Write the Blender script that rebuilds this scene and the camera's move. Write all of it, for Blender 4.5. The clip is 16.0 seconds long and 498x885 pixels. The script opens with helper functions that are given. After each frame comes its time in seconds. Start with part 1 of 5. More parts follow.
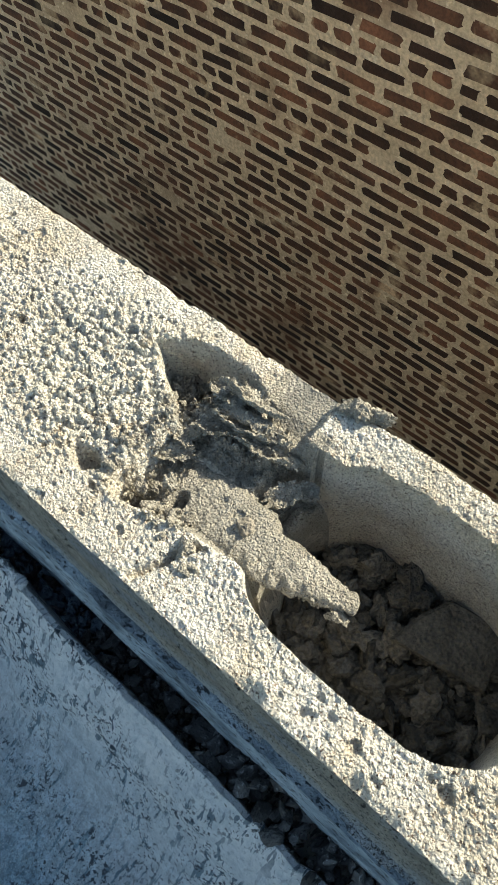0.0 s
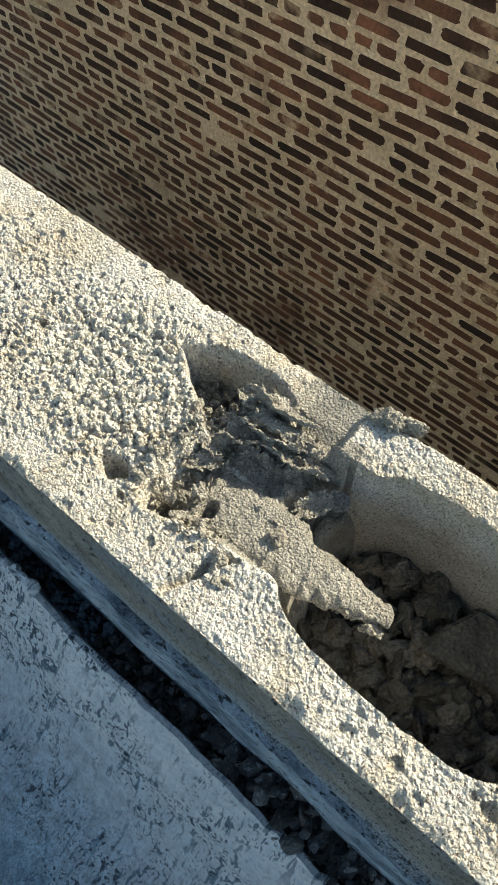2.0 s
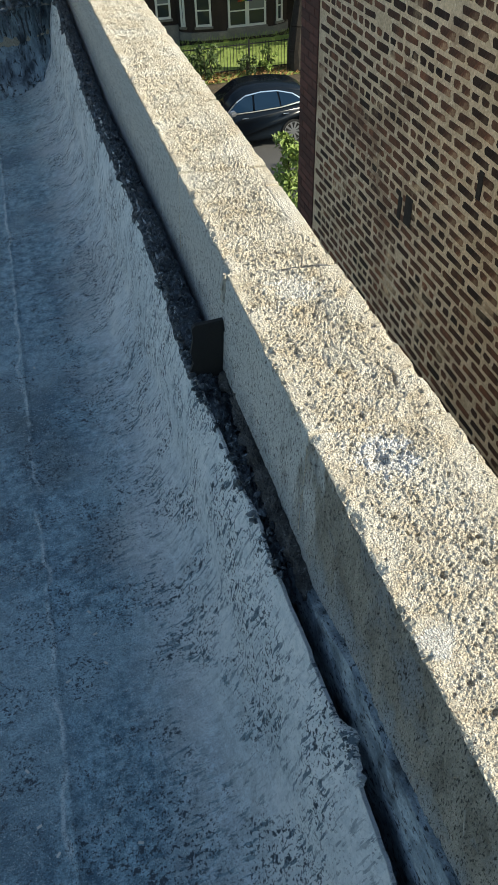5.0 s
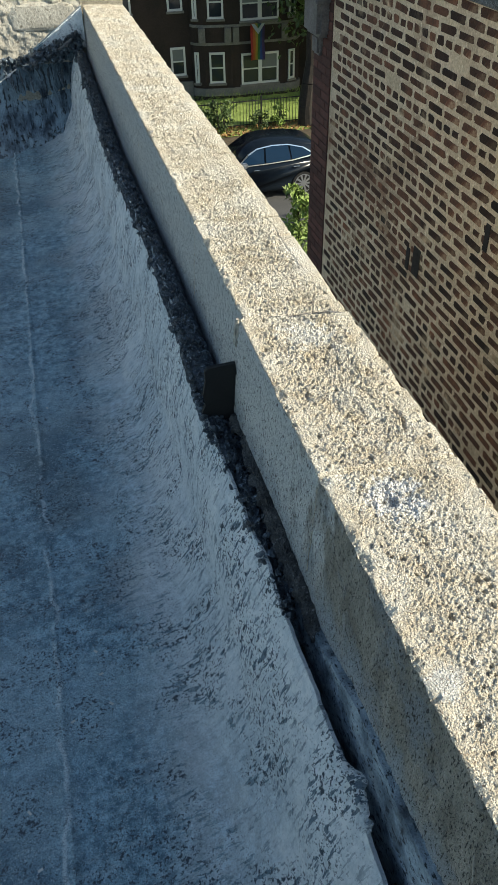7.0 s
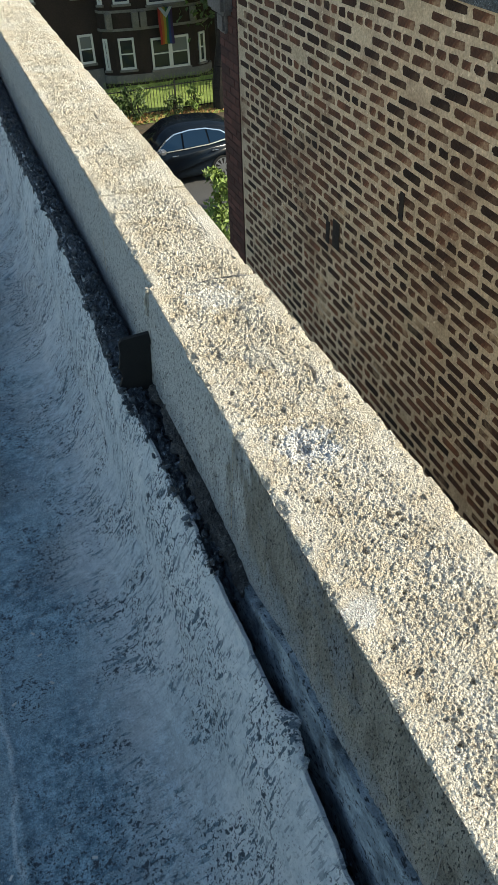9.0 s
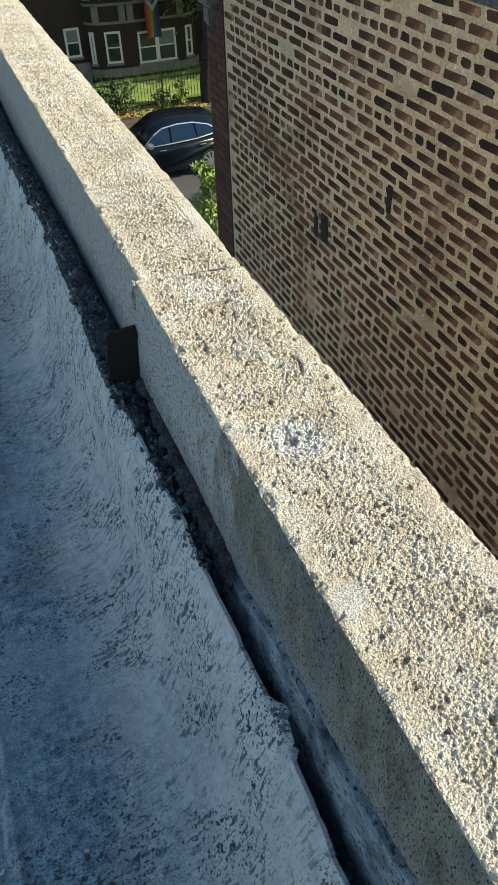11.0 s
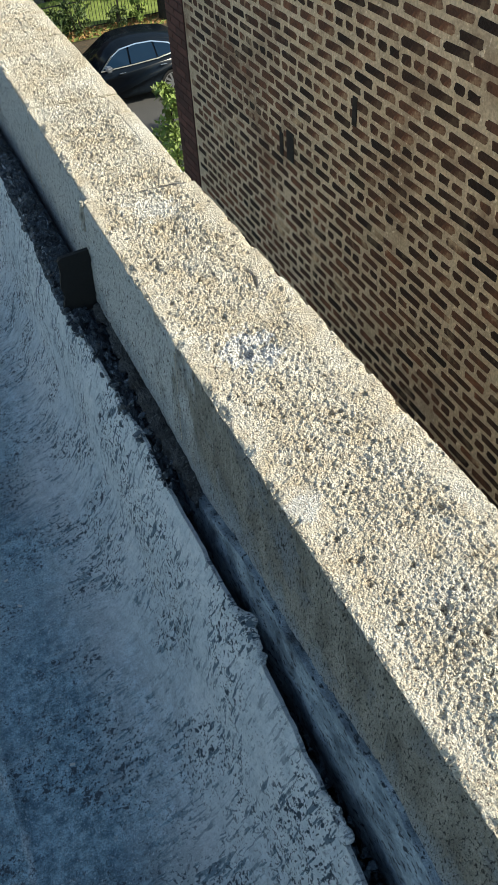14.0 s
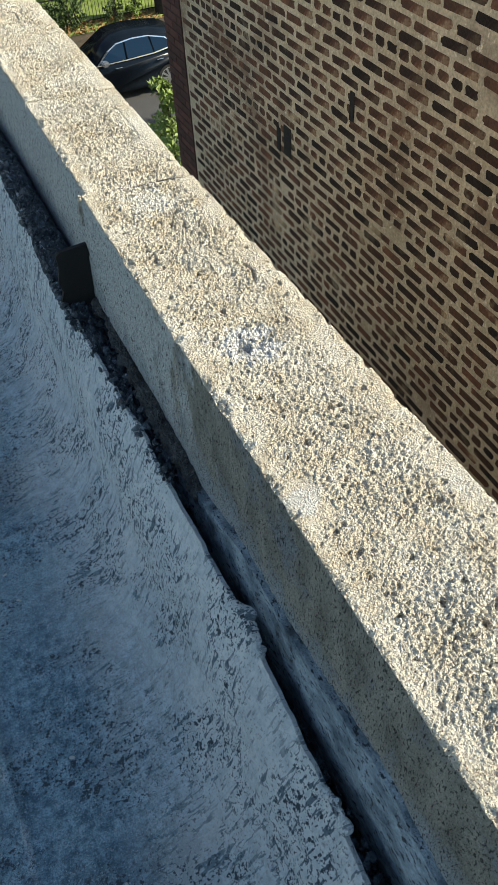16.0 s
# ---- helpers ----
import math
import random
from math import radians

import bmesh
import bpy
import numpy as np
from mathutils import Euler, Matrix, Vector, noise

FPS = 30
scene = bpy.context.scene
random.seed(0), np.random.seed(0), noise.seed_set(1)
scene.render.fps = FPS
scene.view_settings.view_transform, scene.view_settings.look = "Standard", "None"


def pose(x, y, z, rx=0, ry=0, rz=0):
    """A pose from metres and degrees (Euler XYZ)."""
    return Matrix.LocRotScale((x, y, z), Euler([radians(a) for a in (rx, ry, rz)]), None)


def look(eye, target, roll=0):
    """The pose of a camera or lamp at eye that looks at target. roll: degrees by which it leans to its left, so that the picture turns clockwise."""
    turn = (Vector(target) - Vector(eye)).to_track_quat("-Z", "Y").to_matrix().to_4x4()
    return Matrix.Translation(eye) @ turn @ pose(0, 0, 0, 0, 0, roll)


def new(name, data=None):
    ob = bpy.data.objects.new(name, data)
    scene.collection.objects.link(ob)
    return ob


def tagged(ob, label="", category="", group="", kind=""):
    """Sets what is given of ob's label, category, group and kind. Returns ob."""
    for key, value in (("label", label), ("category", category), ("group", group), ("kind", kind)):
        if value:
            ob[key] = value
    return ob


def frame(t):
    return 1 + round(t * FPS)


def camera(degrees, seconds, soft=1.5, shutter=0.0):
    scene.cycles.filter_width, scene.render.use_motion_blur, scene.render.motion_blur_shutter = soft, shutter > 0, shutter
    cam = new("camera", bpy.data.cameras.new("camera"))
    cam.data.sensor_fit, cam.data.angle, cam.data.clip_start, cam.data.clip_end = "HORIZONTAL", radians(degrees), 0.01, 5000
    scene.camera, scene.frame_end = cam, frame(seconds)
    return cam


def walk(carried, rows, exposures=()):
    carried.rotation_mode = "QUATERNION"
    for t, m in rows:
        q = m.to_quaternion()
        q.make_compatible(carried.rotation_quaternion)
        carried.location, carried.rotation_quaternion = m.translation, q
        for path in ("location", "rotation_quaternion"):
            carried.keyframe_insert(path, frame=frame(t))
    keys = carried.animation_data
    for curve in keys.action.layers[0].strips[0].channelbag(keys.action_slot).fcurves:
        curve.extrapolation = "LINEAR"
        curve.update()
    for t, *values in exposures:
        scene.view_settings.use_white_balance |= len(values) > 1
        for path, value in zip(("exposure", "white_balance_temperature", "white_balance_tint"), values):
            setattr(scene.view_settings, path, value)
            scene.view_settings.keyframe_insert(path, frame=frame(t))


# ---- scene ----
cam = camera(36.5, 16.0, soft=0.65)
PATH = [
    (0, (-0.14, -0.885, 0.47), (0.494, -0.14, -1.274), -9.0),
    (0.5, (-0.141, -0.872, 0.468), (0.502, -0.145, -1.28), -8.9),
    (1, (-0.14, -0.878, 0.464), (0.511, -0.167, -1.288), -8.4),
    (1.5, (-0.141, -0.873, 0.469), (0.509, -0.164, -1.284), -8.4),
    (2, (-0.151, -0.852, 0.471), (0.496, -0.146, -1.284), -7.0),
    (2.5, (-0.165, -0.82, 0.479), (0.467, -0.104, -1.278), -5.0),
    (3, (-0.194, -0.732, 0.523), (0.428, 0.112, -1.18), -1.5),
    (3.5, (-0.246, -0.672, 0.57), (0.308, 0.395, -1.029), -1.1),
    (3.6, (-0.259, -0.655, 0.587), (0.223, 0.461, -1.001), -3.2),
    (4, (-0.308, -0.622, 0.637), (0.122, 0.707, -0.795), -3.5),
    (4.5, (-0.343, -0.608, 0.651), (0.038, 0.788, -0.73), -2.5),
    (7, (-0.364, -0.624, 0.661), (0.012, 0.869, -0.615), -1.3),
    (7.5, (-0.359, -0.626, 0.66), (0.028, 0.862, -0.619), -1.5),
    (8, (-0.35, -0.645, 0.647), (0.072, 0.831, -0.635), -1.4),
    (8.5, (-0.338, -0.667, 0.636), (0.146, 0.775, -0.663), -2.4),
    (9, (-0.338, -0.667, 0.637), (0.174, 0.758, -0.669), -2.3),
    (11.5, (-0.332, -0.675, 0.633), (0.203, 0.722, -0.694), -2.3),
    (12, (-0.309, -0.69, 0.604), (0.203, 0.621, -0.817), -2.3),
    (12.5, (-0.307, -0.694, 0.611), (0.205, 0.595, -0.83), -3.0),
    (13, (-0.304, -0.699, 0.614), (0.211, 0.586, -0.829), -3.7),
    (13.5, (-0.303, -0.694, 0.614), (0.212, 0.587, -0.832), -4.3),
    (14, (-0.31, -0.695, 0.615), (0.208, 0.582, -0.834), -4.3),
    (14.5, (-0.311, -0.696, 0.616), (0.208, 0.579, -0.835), -4.3),
    (15, (-0.314, -0.699, 0.615), (0.207, 0.574, -0.838), -4.2),
    (15.5, (-0.312, -0.696, 0.612), (0.208, 0.574, -0.843), -4.3),
    (16, (-0.314, -0.697, 0.615), (0.208, 0.57, -0.842), -4.1),
]
walk(cam, [(t, look(eye, target, roll)) for t, eye, target, roll in PATH],
     exposures=[(0, 0.82, 7050, 3), (1.5, 0.82, 7050, 3), (3, 0.50, 7000, 3), (3.5, 0.52, 7000, 3), (4.2, 0.61, 7000, 3), (16, 0.62, 7000, 3)])

# ---- light ----
SUN = Vector((0.80, -0.33, 0.515)).normalized()          # the way to the sun
world = bpy.data.worlds.new("sky")
scene.world = world
world.use_nodes = True
wt = world.node_tree
sky = wt.nodes.new("ShaderNodeTexSky")
sky.sky_type, sky.sun_disc = "NISHITA", False
sky.sun_elevation = math.asin(SUN.z)
sky.sun_rotation = math.atan2(SUN.x, SUN.y)
wt.nodes["Background"].inputs[1].default_value = 0.14
wt.links.new(sky.outputs[0], wt.nodes["Background"].inputs[0])
lamp = bpy.data.lights.new("sun", "SUN")
lamp.energy, lamp.angle, lamp.color = 5.0, radians(0.53), (1.0, 0.93, 0.82)
sun = new("sun", lamp)
sun.matrix_world = look(SUN * 50, (0, 0, 0))

GROUND = -8.8


# ---- materials ----
def material(name, base, second, scale=8.0, rough=0.9, bump=0.3, grain=90.0, contrast=0.35, metal=0.0, specks=None, vary=0.0, third=None, third_scale=1.5, third_amount=0.5, bump_distance=0.004, streak=None, spots=(), coat=None, pebble=0.0, pits=0.0):
    m = bpy.data.materials.new(name)
    m.use_nodes = True
    n, l = m.node_tree.nodes, m.node_tree.links
    bsdf = n["Principled BSDF"]
    bsdf.inputs["Roughness"].default_value, bsdf.inputs["Metallic"].default_value = rough, metal
    co = n.new("ShaderNodeTexCoord").outputs["Object"]
    if streak:
        mp = n.new("ShaderNodeMapping")
        mp.inputs["Scale"].default_value = streak
        l.new(co, mp.inputs[0])
        sco = mp.outputs[0]
    else:
        sco = co

    def noise_at(s, detail=4, c=co, rgh=0.6):
        t = n.new("ShaderNodeTexNoise")
        t.inputs["Scale"].default_value, t.inputs["Detail"].default_value, t.inputs["Roughness"].default_value = s, detail, rgh
        l.new(c, t.inputs["Vector"])
        return t.outputs["Fac"]

    def ramp(v, a, b):
        r = n.new("ShaderNodeMapRange")
        r.inputs[1].default_value, r.inputs[2].default_value = a, b
        l.new(v, r.inputs[0])
        return r.outputs[0]

    def mix(f, a, b, mode="MIX"):
        x = n.new("ShaderNodeMix")
        x.data_type, x.blend_type = "RGBA", mode
        for k, v in ((0, f), (6, a), (7, b)):
            if isinstance(v, bpy.types.NodeSocket):
                l.new(v, x.inputs[k])
            else:
                x.inputs[k].default_value = v if k == 0 else (*v, 1)
        return x.outputs[2]

    big, fine = noise_at(scale, 5, sco), noise_at(grain, 4)
    col = mix(ramp(big, 0.5 - contrast / 2, 0.5 + contrast / 2), base, second)
    if third:
        col = mix(ramp(noise_at(third_scale, 5), 0.62 - third_amount * 0.3, 0.72 - third_amount * 0.2), col, third)
    for colour, place, radius, ragged in spots:
        # a stain or patch with a ragged outline round one place
        dist = n.new("ShaderNodeVectorMath")
        dist.operation = "DISTANCE"
        l.new(co, dist.inputs[0])
        dist.inputs[1].default_value = place
        wob = n.new("ShaderNodeMath")
        wob.operation = "MULTIPLY_ADD"
        l.new(noise_at(60, 5), wob.inputs[0])
        wob.inputs[1].default_value = ragged
        l.new(dist.outputs["Value"], wob.inputs[2])
        inv = n.new("ShaderNodeMapRange")
        inv.inputs[1].default_value, inv.inputs[2].default_value = radius + ragged * 0.5 + 0.006, radius + ragged * 0.5 - 0.006
        l.new(wob.outputs[0], inv.inputs[0])
        col = mix(inv.outputs[0], col, colour)
    for colour, axis, lo, hi, ragged, s in coat or ():
        # a coating that covers one stretch and is worn off elsewhere
        sep = n.new("ShaderNodeSeparateXYZ")
        l.new(co, sep.inputs[0])
        wob = n.new("ShaderNodeMath")
        wob.operation = "MULTIPLY_ADD"
        l.new(noise_at(s, 5, sco), wob.inputs[0])
        wob.inputs[1].default_value = ragged
        l.new(sep.outputs[axis], wob.inputs[2])
        col = mix(ramp(wob.outputs[0], lo + ragged * 0.5, hi + ragged * 0.5), col, colour)
    if specks:
        colour, s, lo, hi = specks
        col = mix(ramp(noise_at(s, 3, sco, 0.7), lo, hi), col, colour)
    g = n.new("ShaderNodeHueSaturation")
    l.new(col, g.inputs["Color"])
    val = n.new("ShaderNodeMapRange")
    val.inputs[1].default_value, val.inputs[2].default_value, val.inputs[3].default_value, val.inputs[4].default_value = 0.3, 0.7, 0.72, 1.25
    l.new(fine, val.inputs[0])
    l.new(val.outputs[0], g.inputs["Value"])
    out = g.outputs[0]
    if vary:
        info = n.new("ShaderNodeObjectInfo")
        g2 = n.new("ShaderNodeHueSaturation")
        geo = n.new("ShaderNodeNewGeometry")
        add = n.new("ShaderNodeMath")
        add.operation = "ADD"
        l.new(info.outputs["Random"], add.inputs[0])
        l.new(geo.outputs["Random Per Island"], add.inputs[1])
        fr = n.new("ShaderNodeMath")
        fr.operation = "FRACT"
        l.new(add.outputs[0], fr.inputs[0])
        r2 = n.new("ShaderNodeMapRange")
        r2.inputs[3].default_value, r2.inputs[4].default_value = 1 - vary, 1 + vary
        l.new(fr.outputs[0], r2.inputs[0])
        l.new(r2.outputs[0], g2.inputs["Value"])
        l.new(out, g2.inputs["Color"])
        out = g2.outputs[0]
    l.new(out, bsdf.inputs["Base Color"])
    if bump:
        b = n.new("ShaderNodeBump")
        b.inputs["Strength"].default_value, b.inputs["Distance"].default_value = bump, bump_distance
        mid = n.new("ShaderNodeMath")
        mid.operation = "ADD"
        l.new(fine, mid.inputs[0])
        l.new(noise_at(grain * 0.3, 5, sco), mid.inputs[1])
        if pebble:
            vor = n.new("ShaderNodeTexVoronoi")
            vor.inputs["Scale"].default_value = pebble
            l.new(co, vor.inputs["Vector"])
            sub = n.new("ShaderNodeMath")
            sub.operation = "SUBTRACT"
            l.new(mid.outputs[0], sub.inputs[0])
            l.new(vor.outputs["Distance"], sub.inputs[1])
            mid = sub
        if pits:
            # small sharp-edged holes between the grains
            deep = n.new("ShaderNodeMath")
            deep.operation = "MULTIPLY_ADD"
            l.new(ramp(noise_at(pits, 2, co, 0.5), 0.38, 0.46), deep.inputs[0])
            deep.inputs[1].default_value = 1.7
            l.new(mid.outputs[0], deep.inputs[2])
            mid = deep
        l.new(mid.outputs[0], b.inputs["Height"])
        l.new(b.outputs[0], bsdf.inputs["Normal"])
    return m


def roof_coating():
    """Brushed silver-blue coating over felt: strokes, dark specks and worn patches."""
    m = bpy.data.materials.new("silver_roof_coating")
    m.use_nodes = True
    n, l = m.node_tree.nodes, m.node_tree.links
    bsdf = n["Principled BSDF"]
    bsdf.inputs["Roughness"].default_value = 0.66
    co = n.new("ShaderNodeTexCoord").outputs["Object"]

    def mapped(scale, turn=(0, 0, 0)):
        mp = n.new("ShaderNodeMapping")
        mp.inputs["Scale"].default_value, mp.inputs["Rotation"].default_value = scale, turn
        l.new(co, mp.inputs[0])
        return mp.outputs[0]

    def tex(c, s, detail=6, rgh=0.65):
        t = n.new("ShaderNodeTexNoise")
        t.inputs["Scale"].default_value, t.inputs["Detail"].default_value, t.inputs["Roughness"].default_value = s, detail, rgh
        l.new(c, t.inputs["Vector"])
        return t.outputs["Fac"]

    def ramp(v, a, b, lo=0.0, hi=1.0):
        r = n.new("ShaderNodeMapRange")
        for k, x in ((1, a), (2, b), (3, lo), (4, hi)):
            r.inputs[k].default_value = x
        l.new(v, r.inputs[0])
        return r.outputs[0]

    def calc(op, a, b):
        x = n.new("ShaderNodeMath")
        x.operation = op
        for k, v in ((0, a), (1, b)):
            if isinstance(v, bpy.types.NodeSocket):
                l.new(v, x.inputs[k])
            else:
                x.inputs[k].default_value = v
        return x.outputs[0]

    def mix(f, a, b):
        x = n.new("ShaderNodeMix")
        x.data_type = "RGBA"
        l.new(f, x.inputs[0])
        for k, v in ((6, a), (7, b)):
            if isinstance(v, bpy.types.NodeSocket):
                l.new(v, x.inputs[k])
            else:
                x.inputs[k].default_value = (*v, 1)
        return x.outputs[2]

    sep = n.new("ShaderNodeSeparateXYZ")
    l.new(co, sep.inputs[0])
    mottle = tex(co, 46, 8, 0.8)
    patch = tex(co, 5, 6, 0.6)
    brush = tex(mapped((0.5, 1.8, 0.45), (0.25, 0.0, 0.45)), 40, 5, 0.7)
    brush2 = tex(mapped((0.35, 2.4, 0.3), (-0.3, 0.0, 0.6)), 70, 4, 0.7)
    dash = tex(mapped((0.5, 2.0, 0.5), (0.1, 0.0, 0.5)), 62, 3, 0.6)
    grit = tex(co, 210, 3, 0.6)
    clusters = tex(co, 9, 5, 0.65)
    fleck = tex(co, 130, 4, 0.7)
    # mask by x: colour turns paler towards the upturn
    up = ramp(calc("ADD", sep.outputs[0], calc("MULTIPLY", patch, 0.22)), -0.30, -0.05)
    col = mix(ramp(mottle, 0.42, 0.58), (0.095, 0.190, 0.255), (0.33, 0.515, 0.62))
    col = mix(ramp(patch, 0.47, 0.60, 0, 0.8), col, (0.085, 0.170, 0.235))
    col = mix(ramp(tex(co, 2.4, 6, 0.6), 0.56, 0.66, 0, 0.6), col, (0.075, 0.105, 0.115))
    col = mix(ramp(tex(co, 3.2, 5, 0.55), 0.52, 0.64, 0, 0.55), col, (0.34, 0.475, 0.54))
    col = mix(ramp(brush, 0.57, 0.64, 0, 0.45), col, (0.44, 0.555, 0.61))
    col = mix(ramp(fleck, 0.62, 0.66, 0, 0.7), col, (0.52, 0.63, 0.68))
    # the pale raised lap of two felt sheets
    lap = calc("ABSOLUTE", calc("ADD", calc("ADD", sep.outputs[0], 0.52), calc("MULTIPLY", calc("SUBTRACT", tex(co, 6, 4, 0.6), 0.5), 0.07)), 0.0)
    col = mix(calc("MULTIPLY", ramp(lap, 0.006, 0.002), ramp(tex(co, 16, 4, 0.6), 0.42, 0.56, 0.1, 0.8)), col, (0.55, 0.65, 0.69))
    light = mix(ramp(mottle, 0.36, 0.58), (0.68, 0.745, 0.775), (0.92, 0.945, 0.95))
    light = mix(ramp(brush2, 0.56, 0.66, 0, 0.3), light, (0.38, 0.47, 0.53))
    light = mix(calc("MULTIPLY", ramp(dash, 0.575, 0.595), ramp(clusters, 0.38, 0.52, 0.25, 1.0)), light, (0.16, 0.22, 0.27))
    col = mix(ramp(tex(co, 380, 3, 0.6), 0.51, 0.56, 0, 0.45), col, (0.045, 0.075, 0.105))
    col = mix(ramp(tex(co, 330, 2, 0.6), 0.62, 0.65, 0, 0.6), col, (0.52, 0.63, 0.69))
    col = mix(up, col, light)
    dots = calc("MAXIMUM", calc("MULTIPLY", ramp(grit, 0.575, 0.60), ramp(clusters, 0.42, 0.56, 0.15, 1.0)), calc("MULTIPLY", ramp(tex(co, 80, 4, 0.7), 0.575, 0.60), ramp(clusters, 0.49, 0.54)))
    col = mix(dots, col, (0.045, 0.066, 0.09))
    l.new(col, bsdf.inputs["Base Color"])
    b = n.new("ShaderNodeBump")
    b.inputs["Strength"].default_value, b.inputs["Distance"].default_value = 1.0, 0.010
    h = calc("ADD", calc("MULTIPLY", mottle, 1.2), calc("ADD", calc("MULTIPLY", brush2, 0.3), calc("MULTIPLY", grit, 0.35)))
    l.new(h, b.inputs["Height"])
    l.new(b.outputs[0], bsdf.inputs["Normal"])
    return m


def plain(name, colour, rough=0.5, metal=0.0):
    m = bpy.data.materials.new(name)
    m.use_nodes = True
    b = m.node_tree.nodes["Principled BSDF"]
    b.inputs["Base Color"].default_value, b.inputs["Roughness"].default_value, b.inputs["Metallic"].default_value = (*colour, 1), rough, metal
    return m


# dark specks put the shade of small dirty pits into the colour
CONCRETE = material("weathered_concrete", (0.66, 0.565, 0.42), (0.86, 0.80, 0.675), 34, 0.95, 1.0, 750, 0.35, third=(0.86, 0.81, 0.70), third_scale=8, third_amount=0.5, specks=((0.21, 0.15, 0.105), 430, 0.585, 0.615), bump_distance=0.0036, pebble=430, pits=380,
                    spots=[((0.91, 0.90, 0.87), (-0.022, 0.0, 0.0), 0.036, 0.16), ((0.89, 0.86, 0.78), (0.000, 0.40, 0.0), 0.040, 0.20), ((0.90, 0.845, 0.71), (0.010, -0.54, 0.0), 0.065, 0.25), ((0.36, 0.36, 0.35), (-0.020, -0.003, -0.004), 0.008, 0.014), ((0.72, 0.70, 0.645), (-0.080, -0.262, 0.0), 0.020, 0.05)])
# shaded roof-side face: darker tone than the sunlit concrete, with a worn pale coating
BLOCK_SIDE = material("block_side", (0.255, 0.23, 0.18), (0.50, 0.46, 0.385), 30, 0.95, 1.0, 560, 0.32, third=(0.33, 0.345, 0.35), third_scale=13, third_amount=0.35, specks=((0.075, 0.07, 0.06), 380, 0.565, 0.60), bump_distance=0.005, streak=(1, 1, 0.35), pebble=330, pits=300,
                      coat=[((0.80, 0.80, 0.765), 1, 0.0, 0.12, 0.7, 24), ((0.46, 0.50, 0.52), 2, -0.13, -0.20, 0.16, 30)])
MORTAR = material("grey_mortar", (0.37, 0.335, 0.265), (0.54, 0.495, 0.405), 22, 0.95, 1.0, 800, 0.4, third=(0.64, 0.585, 0.48), third_scale=36, third_amount=0.2, specks=((0.14, 0.125, 0.10), 420, 0.575, 0.62), bump_distance=0.0032, pebble=480, pits=420)
# mortar rubble, its colour set dark so the core floor looks deep
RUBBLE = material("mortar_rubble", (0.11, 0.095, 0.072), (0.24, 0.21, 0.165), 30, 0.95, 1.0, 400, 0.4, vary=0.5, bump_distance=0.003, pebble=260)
MEMBRANE = roof_coating()
STRIP_FELT = material("blue_grey_coated_felt", (0.105, 0.15, 0.19), (0.38, 0.465, 0.53), 40, 0.6, 1.0, 300, 0.30, third=(0.05, 0.07, 0.09), third_scale=14, third_amount=0.2, specks=((0.02, 0.03, 0.042), 190, 0.57, 0.60), streak=(1, 0.5, 0.8), bump_distance=0.005)
# shade inside the wall gaps, given as a near-black colour
GAP_SHADE = material("near_black", (0.010, 0.009, 0.008), (0.03, 0.026, 0.022), 30, 0.95, 0.5, 200)
# pale specks and the bluish second tone are painted highlights on black mastic
BITUMEN = material("black_bitumen", (0.014, 0.020, 0.028), (0.085, 0.112, 0.14), 70, 0.30, 1.0, 260, 0.25, vary=0.6, specks=((0.32, 0.38, 0.43), 150, 0.60, 0.64), bump_distance=0.005)
RUBBER = material("black_rubber_sheet", (0.006, 0.006, 0.006), (0.012, 0.012, 0.011), 30, 0.85, 0.3, 300, 0.4, specks=((0.1, 0.1, 0.1), 120, 0.72, 0.76), bump_distance=0.0006)
WALL_MORTAR = material("wall_mortar", (0.50, 0.395, 0.265), (0.72, 0.595, 0.43), 7, 0.95, 1.0, 60, 0.45, third=(0.30, 0.205, 0.135), third_scale=1.3, third_amount=0.30, specks=((0.80, 0.70, 0.54), 22, 0.60, 0.68), bump_distance=0.012)
BRICK = material("common_brick", (0.016, 0.011, 0.008), (0.155, 0.066, 0.036), 6, 0.95, 1.0, 70, 0.5, vary=0.8, third=(0.42, 0.31, 0.20), third_scale=4, third_amount=0.13, bump_distance=0.010)
FACE_BRICK = material("dark_face_brick", (0.065, 0.026, 0.02), (0.10, 0.04, 0.03), 6, 0.9, 0.5, 70, 0.5, vary=0.35)
STONE = material("limestone", (0.26, 0.245, 0.21), (0.40, 0.38, 0.335), 9, 0.9, 0.8, 90, 0.4, vary=0.15, specks=((0.16, 0.145, 0.12), 50, 0.58, 0.64))
# far pavement and kerb: tree shade put into the colour, brown leaf specks on top
SHADED_VERGE = material("shaded_verge", (0.035, 0.028, 0.018), (0.085, 0.062, 0.036), 2.5, 0.95, 0.5, 30, specks=((0.16, 0.10, 0.045), 12, 0.58, 0.64), bump_distance=0.02)
ASPHALT = material("asphalt_road", (0.05, 0.05, 0.05), (0.075, 0.073, 0.07), 0.5, 0.9, 0.3, 30)
PAVING = material("concrete_pavement", (0.30, 0.29, 0.27), (0.38, 0.37, 0.34), 0.8, 0.9, 0.2, 20)
LAWN = material("lawn", (0.16, 0.23, 0.045), (0.27, 0.34, 0.085), 1.5, 0.95, 0.5, 25, bump_distance=0.03)
LEAF = material("green_leaf", (0.13, 0.20, 0.035), (0.22, 0.30, 0.07), 3, 0.6, 0.0, 20, vary=0.4)
DARK_LEAF = material("dark_green_leaf", (0.035, 0.065, 0.015), (0.07, 0.11, 0.025), 3, 0.6, 0.0, 20, vary=0.35)
BARK = material("tree_bark", (0.012, 0.010, 0.008), (0.032, 0.026, 0.020), 6, 0.95, 0.8, 30, bump_distance=0.02)
